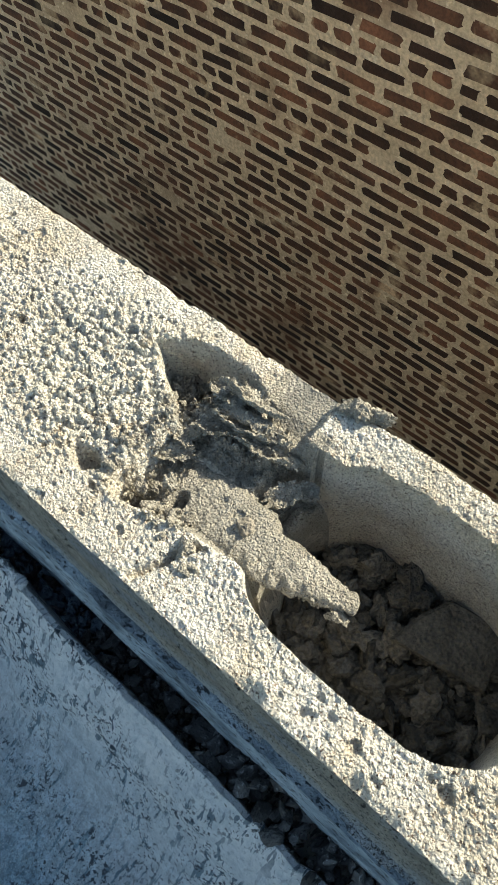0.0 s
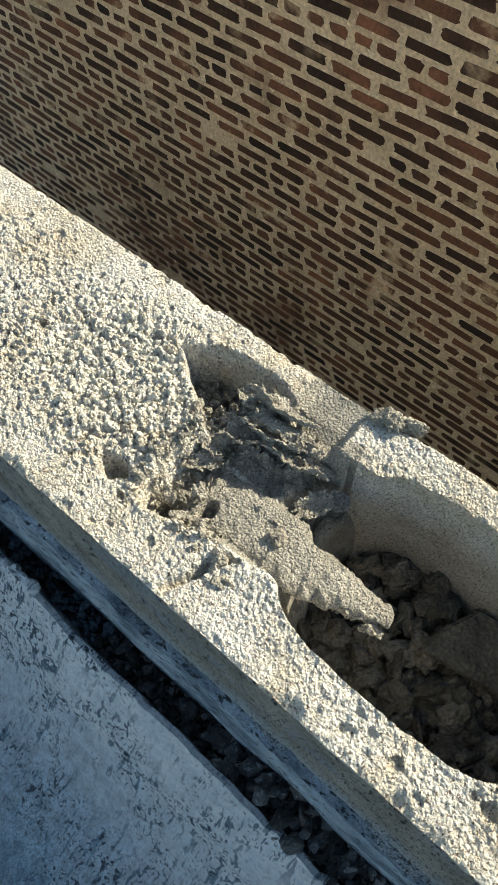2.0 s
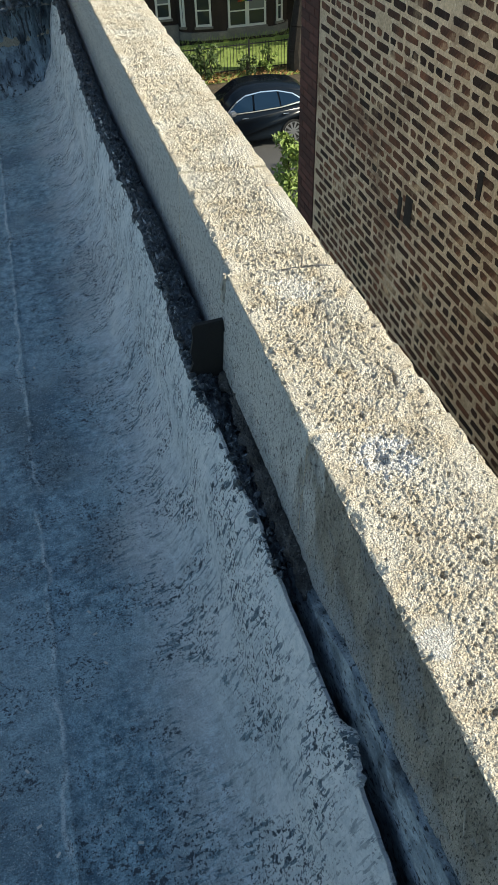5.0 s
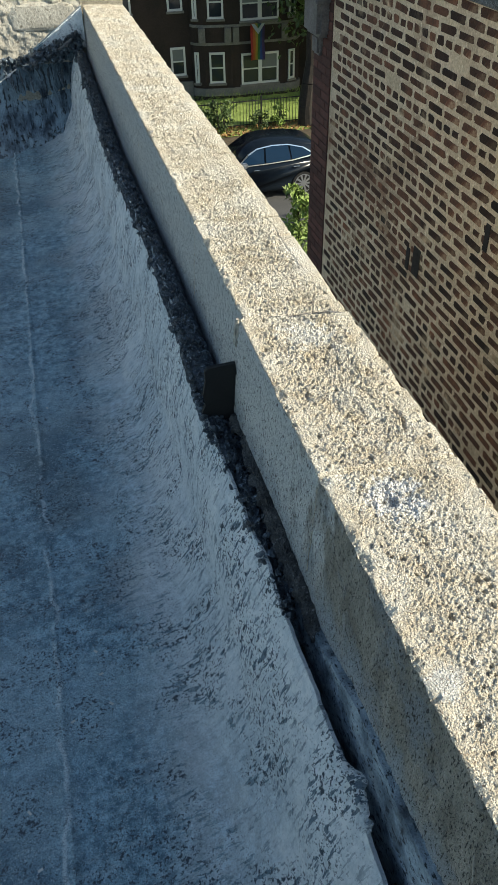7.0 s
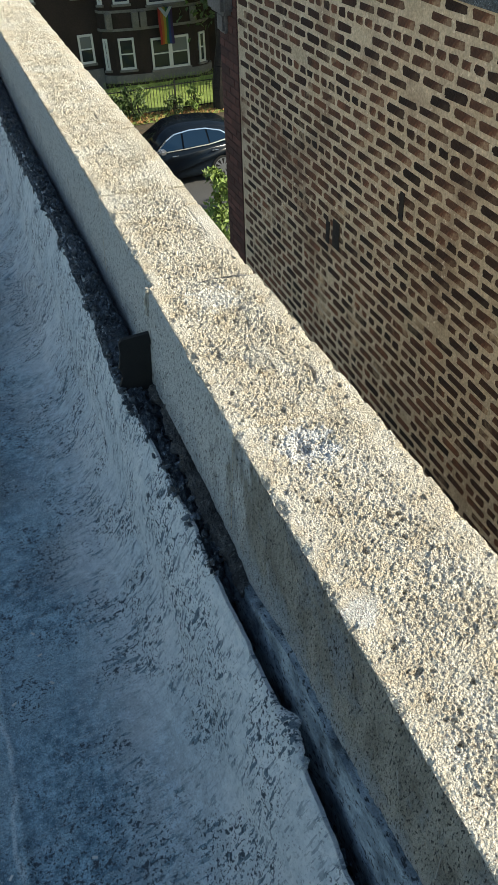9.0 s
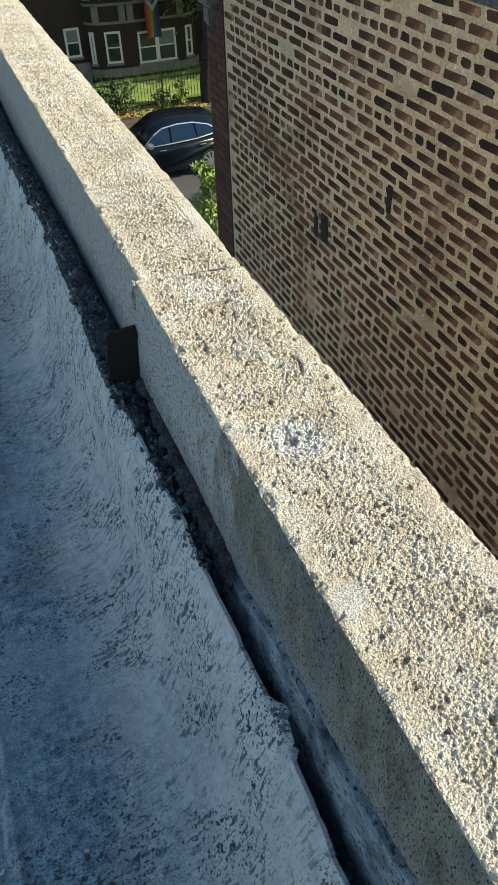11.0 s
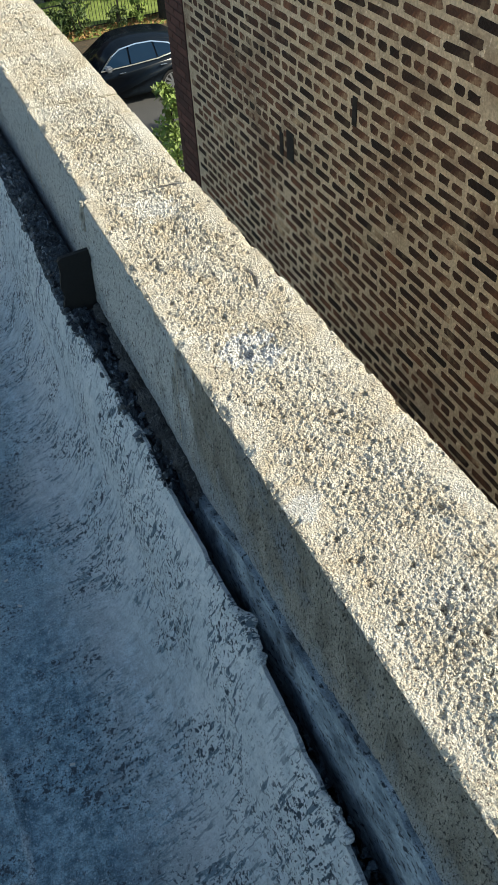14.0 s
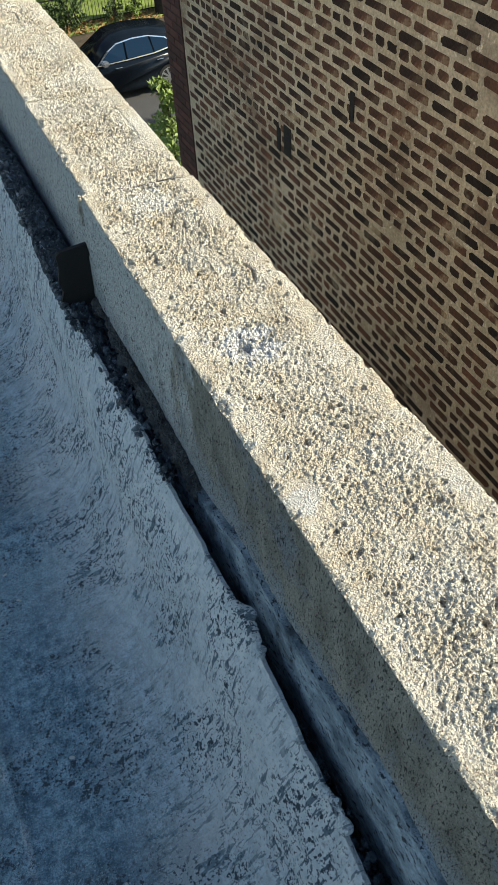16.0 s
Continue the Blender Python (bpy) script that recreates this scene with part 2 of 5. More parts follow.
FRONT_FELT = material("smeared_dark_felt", (0.04, 0.062, 0.09), (0.24, 0.33, 0.40), 16, 0.6, 1.0, 160, 0.22, third=(0.30, 0.40, 0.47), third_scale=5, third_amount=0.35, specks=((0.012, 0.018, 0.026), 45, 0.54, 0.60), streak=(1.4, 0.5, 0.5), bump_distance=0.012)
# brown brick with the tree shade on the facade put into its colour
FAR_BRICK = material("shaded_brick_facade", (0.016, 0.011, 0.008), (0.030, 0.019, 0.014), 1.2, 0.95, 0.4, 16)
# white paint dimmed in its colour for the shaded far windows
WHITE = plain("dimmed_white_paint", (0.50, 0.50, 0.47), 0.5)
DUST = material("dusty_grit", (0.05, 0.05, 0.05), (0.14, 0.14, 0.135), 30, 0.95, 1.0, 400, 0.3, vary=0.6, specks=((0.26, 0.27, 0.27), 180, 0.60, 0.64), bump_distance=0.003)
CORNER_MORTAR = material("dark_red_joint", (0.05, 0.025, 0.02), (0.075, 0.035, 0.028), 8, 0.95, 0.4, 80)
GLASS = plain("dark_window_glass", (0.02, 0.025, 0.03), 0.05)
BLIND = plain("window_blind", (0.12, 0.13, 0.125), 0.7)
IRON = plain("black_iron", (0.012, 0.012, 0.012), 0.5)
CAR_PAINT = plain("black_car_paint", (0.006, 0.010, 0.016), 0.2)
# blue of the reflected sky is put into the glass colour
CAR_GLASS = plain("car_glass", (0.010, 0.028, 0.060), 0.08)
CAR_GLASS.node_tree.nodes["Principled BSDF"].inputs["Specular IOR Level"].default_value = 0.1
CAR_PAINT.node_tree.nodes["Principled BSDF"].inputs["Specular IOR Level"].default_value = 0.25
CHROME = plain("chrome", (0.8, 0.8, 0.8), 0.15, 1.0)
TYRE = plain("tyre_rubber", (0.015, 0.015, 0.015), 0.8)
ALLOY = plain("alloy_rim", (0.55, 0.56, 0.58), 0.3, 0.9)
ZINC = material("weathered_zinc", (0.12, 0.125, 0.13), (0.20, 0.205, 0.21), 8, 0.5, 0.2, 60, metal=0.4)
# pale finish chosen to reflect sun onto the neighbour's wall
PALE_BOUNCE = material("bounce_render", (0.62, 0.58, 0.48), (0.72, 0.68, 0.58), 3, 0.9, 0.2, 60)


# ---- mesh helpers ----
def part(name, bm, mat, parent=None, label=""):
    me = bpy.data.meshes.new(name)
    bm.to_mesh(me)
    bm.free()
    me.materials.append(mat)
    ob = new(name, me)
    if parent:
        ob.parent = parent
    if label:
        ob["label"] = label
    return ob


def mesh(name, verts, faces, mat, parent=None, smooth=False):
    me = bpy.data.meshes.new(name)
    me.from_pydata(verts, [], faces)
    me.materials.append(mat)
    if smooth:
        me.polygons.foreach_set("use_smooth", [True] * len(me.polygons))
    ob = new(name, me)
    if parent:
        ob.parent = parent
    return ob


def empty(name, place=(0, 0, 0)):
    e = new(name)
    e.location = place
    return e


def box(bm, lo, hi, bevel=0.0):
    r = bmesh.ops.create_cube(bm, size=1)
    c, s = [(a + b) / 2 for a, b in zip(lo, hi)], [b - a for a, b in zip(lo, hi)]
    for v in r["verts"]:
        v.co = Vector([c[k] + v.co[k] * s[k] for k in range(3)])
    if bevel:
        bmesh.ops.bevel(bm, geom=list({e for v in r["verts"] for e in v.link_edges}), offset=bevel, segments=2, affect="EDGES")
    return bm


def boxed(lo, hi, bevel=0.0):
    return box(bmesh.new(), lo, hi, bevel)


def hashed(i, j, k=0):
    h = np.sin(np.asarray(i) * 127.1 + np.asarray(j) * 311.7 + k * 74.7) * 43758.5453
    return h - np.floor(h)


def soft_noise(x, y, seed=0):
    """Value noise in the plane, 0 to 1."""
    i, j = np.floor(x), np.floor(y)
    u, v = x - i, y - j
    u, v = u * u * (3 - 2 * u), v * v * (3 - 2 * v)
    a, b = hashed(i, j, seed), hashed(i + 1, j, seed)
    c, d = hashed(i, j + 1, seed), hashed(i + 1, j + 1, seed)
    return (a * (1 - u) + b * u) * (1 - v) + (c * (1 - u) + d * u) * v


def rough_noise(x, y, seed=0, octaves=4):
    s, a, t = 0.0, 0.5, 0.0
    for o in range(octaves):
        s, t, a = s + a * soft_noise(x * 2 ** o, y * 2 ** o, seed + o), t + a, a / 2
    return s / t


def cells(x, y, seed=0):
    """Distance to the nearest of jittered points, and that point's own chance."""
    i, j = np.floor(x), np.floor(y)
    best, own = np.full(x.shape, 9.0), np.zeros(x.shape)
    for di in (-1, 0, 1):
        for dj in (-1, 0, 1):
            px, py = i + di + hashed(i + di, j + dj, seed), j + dj + hashed(i + di, j + dj, seed + 5)
            d = np.hypot(x - px, y - py)
            near = d < best
            best, own = np.where(near, d, best), np.where(near, hashed(i + di, j + dj, seed + 9), own)
    return best, own


def step(x, a, b):
    t = np.clip((x - a) / (b - a), 0, 1)
    return t * t * (3 - 2 * t)


# ---- parapet of concrete blocks ----
def roll_at(y):
    """The wall leans outwards a little more towards the street."""
    return np.radians(np.interp(y, [-0.8, 0.1, 0.5, 0.8, 3.4], [0.3, 3.8, 4.8, 3.4, 3.0]))


def chip_at(y, side):
    """How far the arris is worn back at y."""
    run = rough_noise(y * 40, y * 0 + side * 5, 61, 5)
    return 0.0025 + 0.0065 * step(run, 0.52, 0.85)


def dome(d, r):
    """A rounded grain of radius r seen at distance d from its middle."""
    return np.sqrt(np.clip(r * r - d * d, 0, None))


def top_relief(x, y):
    """The weathered top of the blocks: sandy skin, clusters of rounded aggregate, pits and worn edges."""
    wx, wy = 0.004 * (rough_noise(x * 160, y * 160, 3, 3) - 0.5), 0.004 * (rough_noise(x * 160 + 9, y * 160, 5, 3) - 0.5)
    mid = step(0.098 - np.abs(x + 0.005), 0.010, 0.045)
    cluster = step(rough_noise(x * 16, y * 16, 7, 4), 0.38, 0.66)
    popcorn = mid * np.interp(y, [-1.2, -0.75, -0.64, -0.40, -0.20, 0.05, 0.40, 0.5, 3.5], [0.1, 0.2, 1.05, 0.62, 0.48, 0.42, 0.68, 0.40, 0.40]) * (0.08 + cluster)
    popcorn = np.maximum(popcorn, 1.2 * step(0.085 - np.hypot(x - 0.005, (y + 0.56) * 0.8), 0, 0.04))
    grit = 0.45 + 0.55 * mid
    d1, c1 = cells((x + wx) / 0.0105, (y + wy) / 0.0105, 11)
    d2, c2 = cells((x + wx) / 0.0052, (y + wy) / 0.0052, 21)
    d3, c3 = cells((x + 1.5 * wx) / 0.0075, (y + 1.5 * wy) / 0.0075, 31)
    d4, c4 = cells((x + 1.5 * wx) / 0.019, (y + 1.5 * wy) / 0.019, 35)
    d5, c5 = cells((x + wx) / 0.0029, (y + wy) / 0.0029, 25)
    h = popcorn * (0.0062 * dome(d1, 0.22 + 0.40 * c1) + 0.0040 * dome(d2, 0.28 + 0.35 * c2) - 0.0022) + grit * (0.0014 * dome(d2, 0.3 + 0.3 * c2) + 0.0016 * dome(d5, 0.3 + 0.35 * c5))
    h = h - grit * 0.0030 * (c3 < np.interp(y, [-0.2, 0.1], [0.07, 0.16])) * step(0.40 - d3, 0.0, 0.10) - grit * 0.0055 * (c4 < 0.13) * step(0.16 + 1.2 * c4 - d4, 0.0, 0.07)
    h = h + 0.0040 * (rough_noise(x * 24, y * 24, 41, 4) - 0.5) + grit * 0.0042 * (rough_noise(x * 300, y * 300, 51, 3) - 0.5)
    h = h * np.interp(y, [-0.10, 0.10, 0.60, 3.5], [1.0, 1.2, 1.7, 2.1])
    splash = step(0.05 - np.hypot(x + 0.025, y), 0, 0.03)
    h = h + splash * (0.005 * (0.5 - d3) * c3 - 0.003) - 0.008 * step(0.011 - np.hypot(x + 0.027, y + 0.003), -0.003, 0.004)
    h = h * (1 - 0.75 * step(0.030 - np.hypot(x + 0.078, (y + 0.265) * 0.8) + 0.008 * (rough_noise(x * 70, y * 70, 55, 3) - 0.5), 0, 0.006))
    crack = np.exp(-((x - 0.057 - 0.004 * np.sin(y * 90)) / 0.0025) ** 2) * step(y, 0.125, 0.135) * step(-y, -0.182, -0.172)
    h = h - 0.007 * crack
    seam = np.exp(-((x - 0.068 - 0.008 * (rough_noise(y * 25, y * 0, 59, 3) - 0.5)) / 0.002) ** 2) * step(y, 0.62, 0.66) * step(-y, -0.98, -0.92)
    strip = step(x, 0.056, 0.070) * step(y, 0.58, 0.66) * step(-y, -1.02, -0.94)
    h = h * (1 - 0.8 * strip) + 0.002 * strip - 0.0015 * seam - 0.003 * strip * np.exp(-((y - 0.80 - 0.1 * (x - 0.08)) / 0.0015) ** 2)
    edge = np.minimum(x + 0.1, 0.1 - x)
    chip = chip_at(y, np.sign(x)) + 0.003 * rough_noise(x * 200, y * 200, 63, 2)
    return h - 0.7 * chip * step(chip * 1.4 - edge, 0, 0.012)


def block_mesh(name, y0, y1, res, parent=None, extra=None, shift=(0.0, 0.0), mat=None, height=0.195, gap=0.0012, worn_ends=0.0, inset=0.0, zone=None):
    ny = max(6, int((y1 - y0) / res))
    nx, nz = max(16, int(0.2 / res)), max(10, int(height / (res * 2)))
    ys = np.linspace(y0 + gap, y1 - gap, ny)
    zl = np.linspace(-height, 0, nz, endpoint=False)
    xs = np.concatenate([np.full(nz, -0.1), np.linspace(-0.1, 0.1, nx), np.full(nz, 0.1)])
    zs = np.concatenate([zl, np.zeros(nx), zl[::-1]])
    X, Y = np.meshgrid(xs, ys)
    Z = np.meshgrid(zs, ys)[0]
    top = np.zeros_like(X, dtype=bool)
    top[:, nz:nz + nx] = True
    side = np.zeros_like(X)
    side[:, :nz + 1], side[:, nz + nx - 1:] = -1, 1
    h = top_relief(X, Y)
    if extra:
        h = extra(X, Y, h)
    fade = np.clip(1 + Z / 0.03, 0, 1)
    Z = Z + np.where(top, h, h * fade)
    # worn block ends
    end = np.minimum(Y - y0, y1 - Y)
    Z = Z - np.where(top, worn_ends * step(0.009 - end, 0, 0.009) * (0.2 + 1.3 * rough_noise(X * 50, Y * 5, 77, 3)), 0)
    face = 0.0022 * (rough_noise(Y * 30, Z * 30, 81, 4) - 0.5) - 0.0018 * (cells(Y / 0.008, Z / 0.008, 87)[1] < 0.12)
    chip = chip_at(Y, np.sign(X))
    worn = 0.8 * chip * step(chip * 1.4 + Z - h * fade, 0, 0.012) + 0.0015 * rough_noise(Y * 90, Z * 90, 91, 3)
    X = X + side * (face - worn)
    X, Z = 0.1 - (0.1 - X) * (1 - inset / 0.2) + shift[0], Z + shift[1]
    mortared = zone(X, Y)[:-1, :-1] & top[:-1, :-1] & top[:-1, 1:] if zone else None
    a = roll_at(Y)
    X, Z = -0.1 + (X + 0.1) * np.cos(a) + Z * np.sin(a), -(X + 0.1) * np.sin(a) + Z * np.cos(a)
    nu = len(xs)
    verts = np.stack([X, Y, Z], -1).reshape(-1, 3).tolist()
    idx = np.arange(ny * nu).reshape(ny, nu)
    q = np.stack([idx[:-1, :-1], idx[:-1, 1:], idx[1:, 1:], idx[1:, :-1]], -1).reshape(-1, 4).tolist()
    q += [[int(idx[k, -1]), int(idx[k, 0]), int(idx[k + 1, 0]), int(idx[k + 1, -1])] for k in range(ny - 1)]
    q += [idx[0, ::-1].tolist(), idx[-1].tolist()]
    ob = mesh(name, verts, q, mat or CONCRETE, parent)
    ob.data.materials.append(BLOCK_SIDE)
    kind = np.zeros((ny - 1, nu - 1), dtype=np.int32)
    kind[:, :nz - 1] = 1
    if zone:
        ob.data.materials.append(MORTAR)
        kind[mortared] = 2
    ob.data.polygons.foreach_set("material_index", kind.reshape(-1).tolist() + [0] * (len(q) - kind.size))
    return ob


def tongue_at(x, y):
    """Height of the hanging mortar tongue and how much of it there is at x, y."""
    down = -y
    mid = np.interp(down, [0.63, 0.66, 0.70, 0.73, 0.76, 0.785, 0.812], [-0.030, -0.024, -0.018, -0.017, -0.020, -0.017, -0.010])
    half = np.interp(down, [0.63, 0.66, 0.70, 0.73, 0.76, 0.785, 0.806, 0.812], [0.030, 0.032, 0.030, 0.026, 0.021, 0.014, 0.009, 0.002])
    z = np.interp(down, [0.63, 0.66, 0.70, 0.73, 0.76, 0.785, 0.812], [-0.026, -0.022, -0.014, -0.010, -0.012, -0.017, -0.026])
    rag = 0.006 * (rough_noise(x * 90, y * 90, 151, 4) - 0.5)
    off = np.abs(x - mid) + rag
    there = step(half - off, -0.001, 0.004) * step(0.752 - down + rag + 0.3 * (mid - x), 0, 0.012)
    z = z - 0.010 * (off / half) ** 4 + 0.0016 * (rough_noise(x * 180, y * 180, 153, 4) - 0.5)
    return z, there


def broken_left(y):
    """Inner edge of the shell on the roof side, where the core is broken open."""
    return np.interp(-y, [0.58, 0.60, 0.64, 0.67, 0.70, 0.73, 0.76], [-0.050, -0.061, -0.060, -0.050, -0.046, -0.044, -0.046])


def broken_end(x, y, h):
    """The half-filled core at the near end of a block, knocked out, with mortar pressed into it."""
    wob = 0.014 * (rough_noise(x * 55, y * 55, 101, 5) - 0.5)
    front = np.interp(x, [-0.065, -0.045, -0.02, 0.012, 0.040, 0.055, 0.080], [-0.630, -0.622, -0.626, -0.628, -0.586, -0.566, -0.600])
    outer = np.interp(-y, [0.56, 0.59, 0.64, 0.668, 0.685, 0.73], [0.056, 0.076, 0.076, 0.066, 0.058, 0.052])
    steep = np.interp(x, [-0.02, 0.045], [0.020, 0.011])
    inside = step((front - y + wob) / steep, -0.3, 0.8) * step(outer - x + wob * 0.5, -0.005, 0.010) * step(x - broken_left(y) + wob * 0.8, -0.003, 0.006)
    d, c = cells((x + wob * 0.4) / 0.0085, (y + wob * 0.4) / 0.0085, 111)
    e, g = cells(x / 0.0042, y / 0.0042, 113)
    lumpy = 0.0075 * dome(d, 0.2 + 0.45 * c) + 0.003 * dome(e, 0.25 + 0.35 * g) + 0.010 * (rough_noise(x * 70, y * 70, 121, 5) - 0.5)
    floor = -0.030 + lumpy
    floor = floor - 0.034 * step(0.032 - np.hypot(x - 0.060, y + 0.592), 0, 0.018)
    floor = floor - 0.016 * np.exp(-((x + 0.048) / 0.009) ** 2) * step(-y, 0.615, 0.635) * step(y, -0.685, -0.665)
    # torn mortar heaped along the outer shell, in ridges that run with the wall
    heap = np.exp(-((x - 0.046) / 0.020) ** 2) * step(-y, 0.615, 0.645) * step(y, -0.728, -0.700)
    ridge = np.abs(np.sin(x * 330 + 5 * rough_noise(x * 30, y * 18, 127, 4) + y * 25))
    floor = floor + heap * (0.016 + 0.010 * ridge ** 2 - 0.006 * step(0.18 - ridge, 0, 0.15) + 0.5 * lumpy)
    # trowelled valley, and the smooth bridge over the joint
    tz, there = tongue_at(x, y)
    soft = there * step(-y, 0.645, 0.662)
    floor = floor * (1 - soft) + soft * (tz + 0.15 * lumpy)
    floor = floor - 0.040 * step(x, 0.006, 0.016) * step(-y, 0.700, 0.722) * step(0.052 - x, 0, 0.008)
    notch = 0.014 * step(0.006 - np.hypot((x + 0.030) * 0.6, y + 0.668), -0.001, 0.003)
    bridge = step(x, 0.048, 0.062) * step(-y, 0.664, 0.674) * step(y, -0.716, -0.708)
    bridge_z = np.interp(x, [0.045, 0.060, 0.075, 0.100], [-0.024, -0.014, -0.008, -0.003]) + 0.0012 * (rough_noise(x * 220, y * 220, 129, 3) - 0.5)
    pit = 0.022 * step(0.008 - np.hypot(x + 0.053 + wob, (y + 0.600) * 0.7), -0.003, 0.005)
    crack = 0.011 * np.exp(-((y + 0.707 + 0.45 * (x + 0.06) + wob) / 0.0035) ** 2) * step(-x, 0.042, 0.052) * step(x, -0.104, -0.090)
    z = h * (1 - inside) + inside * (floor + h * 0.25) - pit - crack - notch * inside
    return z * (1 - bridge) + bridge * bridge_z


def mortar_zone(x, y):
    """Where grey mortar covers the broken block."""
    rag = 0.010 * (rough_noise(x * 80, y * 80, 171, 4) - 0.5)
    there = tongue_at(x, y)[1]
    heap = (np.abs(x - 0.040 + rag) < 0.030) & (y + rag < -0.612) & (y > -0.732)
    bridge = (x > 0.045) & (y + rag * 0.3 < -0.664) & (y - rag * 0.3 > -0.716)
    return ((there > 0.4) & (y < -0.635)) | heap | bridge | ((x > 0.0) & (x < 0.05) & (y < -0.69) & (y > -0.745))


def open_core(x, y, h):
    """An empty core with rounded corners, left open to the sky."""
    wob = 0.003 * (rough_noise(x * 60, y * 60, 131, 3) - 0.5)
    ex, ey = (x - 0.006 + wob) / 0.068, (y + 0.835 + wob) / 0.100
    inside = step(1.0 - (np.abs(ex) ** 3.5 + np.abs(ey) ** 3.5), -0.05, 0.12)
    ex2 = (y + 1.06) / 0.09
    inside = np.maximum(inside, step(1.0 - (np.abs(ex) ** 3.5 + np.abs(ex2) ** 3.5), -0.05, 0.12))
    lip = 0.006 * step(x, 0.05, 0.1) * step(-y, 0.735, 0.775)
    # the web between the cores is knocked away
    web = step(y, -0.775, -0.745) * step(x, 0.002, 0.012) * step(-x, -0.060, -0.050)
    z = (h + lip) * (1 - inside) - 0.17 * inside
    z = z * (1 - web) + web * np.minimum(z, -0.065 - 0.10 * step(-y, 0.735, 0.765) + 0.014 * (rough_noise(x * 70, y * 70, 137, 4) - 0.5))
    crack = 0.008 * np.exp(-((y + 0.762 + (x + 0.048) * 1.6 + wob) / 0.003) ** 2) * step(-x, 0.03, 0.036) * step(x, -0.052, -0.046)
    tz, there = tongue_at(x, y)
    return z * (1 - there) + there * tz - crack * (1 - inside)


parapet = tagged(empty("parapet"), "weathered concrete block parapet with its cap stripped off", "parapet", kind="structure")
JOINTS = [-1.165, -0.725, -0.335, 0.056, 0.479, 0.9, 1.32, 1.74, 2.16, 2.58, 3.0, 3.45]
RES = [0.0012, 0.0009, 0.0010, 0.0013, 0.0019, 0.0024, 0.003, 0.0035, 0.004, 0.004, 0.005]
WORN = [0.0, 0.0, 0.0, 0.013, 0.013, 0.003, 0.001, 0.001, 0.001, 0.001, 0.001]
for k, res in enumerate(RES):
    extra = open_core if k == 0 else broken_end if k == 1 else None
    shift = (0.0, -0.003) if k == 4 else (0.0, 0.0)
    block_mesh("concrete_block", JOINTS[k], JOINTS[k + 1], res, parapet, extra, shift, worn_ends=WORN[k], inset=0.009 if k > 3 else 0.0, gap=0.0036 if k in (3, 4) else -0.0006 if k < 2 else 0.0006, zone=mortar_zone if k < 2 else None)

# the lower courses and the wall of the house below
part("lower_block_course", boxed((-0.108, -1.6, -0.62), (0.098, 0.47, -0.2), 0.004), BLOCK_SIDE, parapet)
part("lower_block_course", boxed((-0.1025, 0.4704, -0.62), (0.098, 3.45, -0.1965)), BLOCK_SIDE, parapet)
# unseen outer wall, kept pale so it brightens the brick wall opposite
tagged(part("wall_house", boxed((-0.1, -6, GROUND), (0.1, 3.75, -0.62)), PALE_BOUNCE), "unseen side wall of the house below the roof, set pale to bounce light", "wall", kind="structure")

part("near_block_course", boxed((-0.1, -6.0, -0.195), (0.1, -1.1656, -0.004), 0.004), CONCRETE, parapet)
part("near_lower_course", boxed((-0.108, -6.0, -0.62), (0.098, -1.6004, -0.2), 0.004), CONCRETE, parapet)
far_side = tagged(empty("side_parapet"), "plain block parapet on the other side of the flat roof", "parapet", kind="structure")
part("block_course", boxed((-7.2, -6.0, -0.85), (-7.0, 3.75, 0.02), 0.006), CONCRETE, far_side)
back_side = tagged(empty("rear_parapet"), "plain block parapet at the back of the flat roof", "parapet", kind="structure")
part("block_course", boxed((-7.2, -6.2, -0.85), (0.1, -6.0004, 0.02), 0.006), CONCRETE, back_side)
tagged(part("wall_house", boxed((-7.2, -6.2, GROUND), (-0.1004, 3.75, -0.8504)), BRICK), "brick body of the house below the roof", "house", kind="structure")

# ---- roof and upturned flashing ----
def edge_x(y):
    return np.interp(y, [-1.3, -0.6, -0.2, 0.2, 0.48, 0.75, 1.2, 2.1, 3.1, 3.4], [-0.158, -0.154, -0.150, -0.158, -0.172, -0.160, -0.153, -0.162, -0.152, -0.152])


def edge_z(y):
    return np.interp(y, [-1.3, -0.6, -0.2, 0.25, 0.5, 0.78, 1.2, 2.1, 2.9, 3.4], [-0.30, -0.29, -0.235, -0.215, -0.195, -0.180, -0.190, -0.230, -0.20, -0.17])


ny, prof = 700, 150
ys = np.linspace(-1.4, 3.42, ny)
s = np.linspace(0, 1, prof)
Y, S = np.meshgrid(ys, s, indexing="ij")
EX = edge_x(Y) + 0.006 * (rough_noise(Y * 14, Y * 0, 201, 5) - 0.5)
EZ = edge_z(Y) + 0.018 * (rough_noise(Y * 18, Y * 0 + 4, 205, 5) - 0.5)
# a curve from the flat roof up to the edge
FX = np.interp(s, [0, 0.25, 0.42, 0.55, 0.68, 0.8, 1.0], [-1.1, -0.75, -0.50, -0.37, -0.27, -0.21, 0.0])
X = np.where(S < 0.8, np.broadcast_to(FX, S.shape), 0)
base_z = np.interp(s, [0, 0.42, 0.55, 0.68, 0.8], [-0.55, -0.55, -0.54, -0.505, -0.42])
k = np.clip((S - 0.8) / 0.2, 0, 1)
foot_x, foot_z = -0.21, -0.42
X = np.where(S < 0.8, X, foot_x * (1 - k) + EX * k - 0.012 * np.sin(k * np.pi))
Z = np.where(S < 0.8, np.broadcast_to(base_z, S.shape), foot_z * (1 - k) + EZ * k)
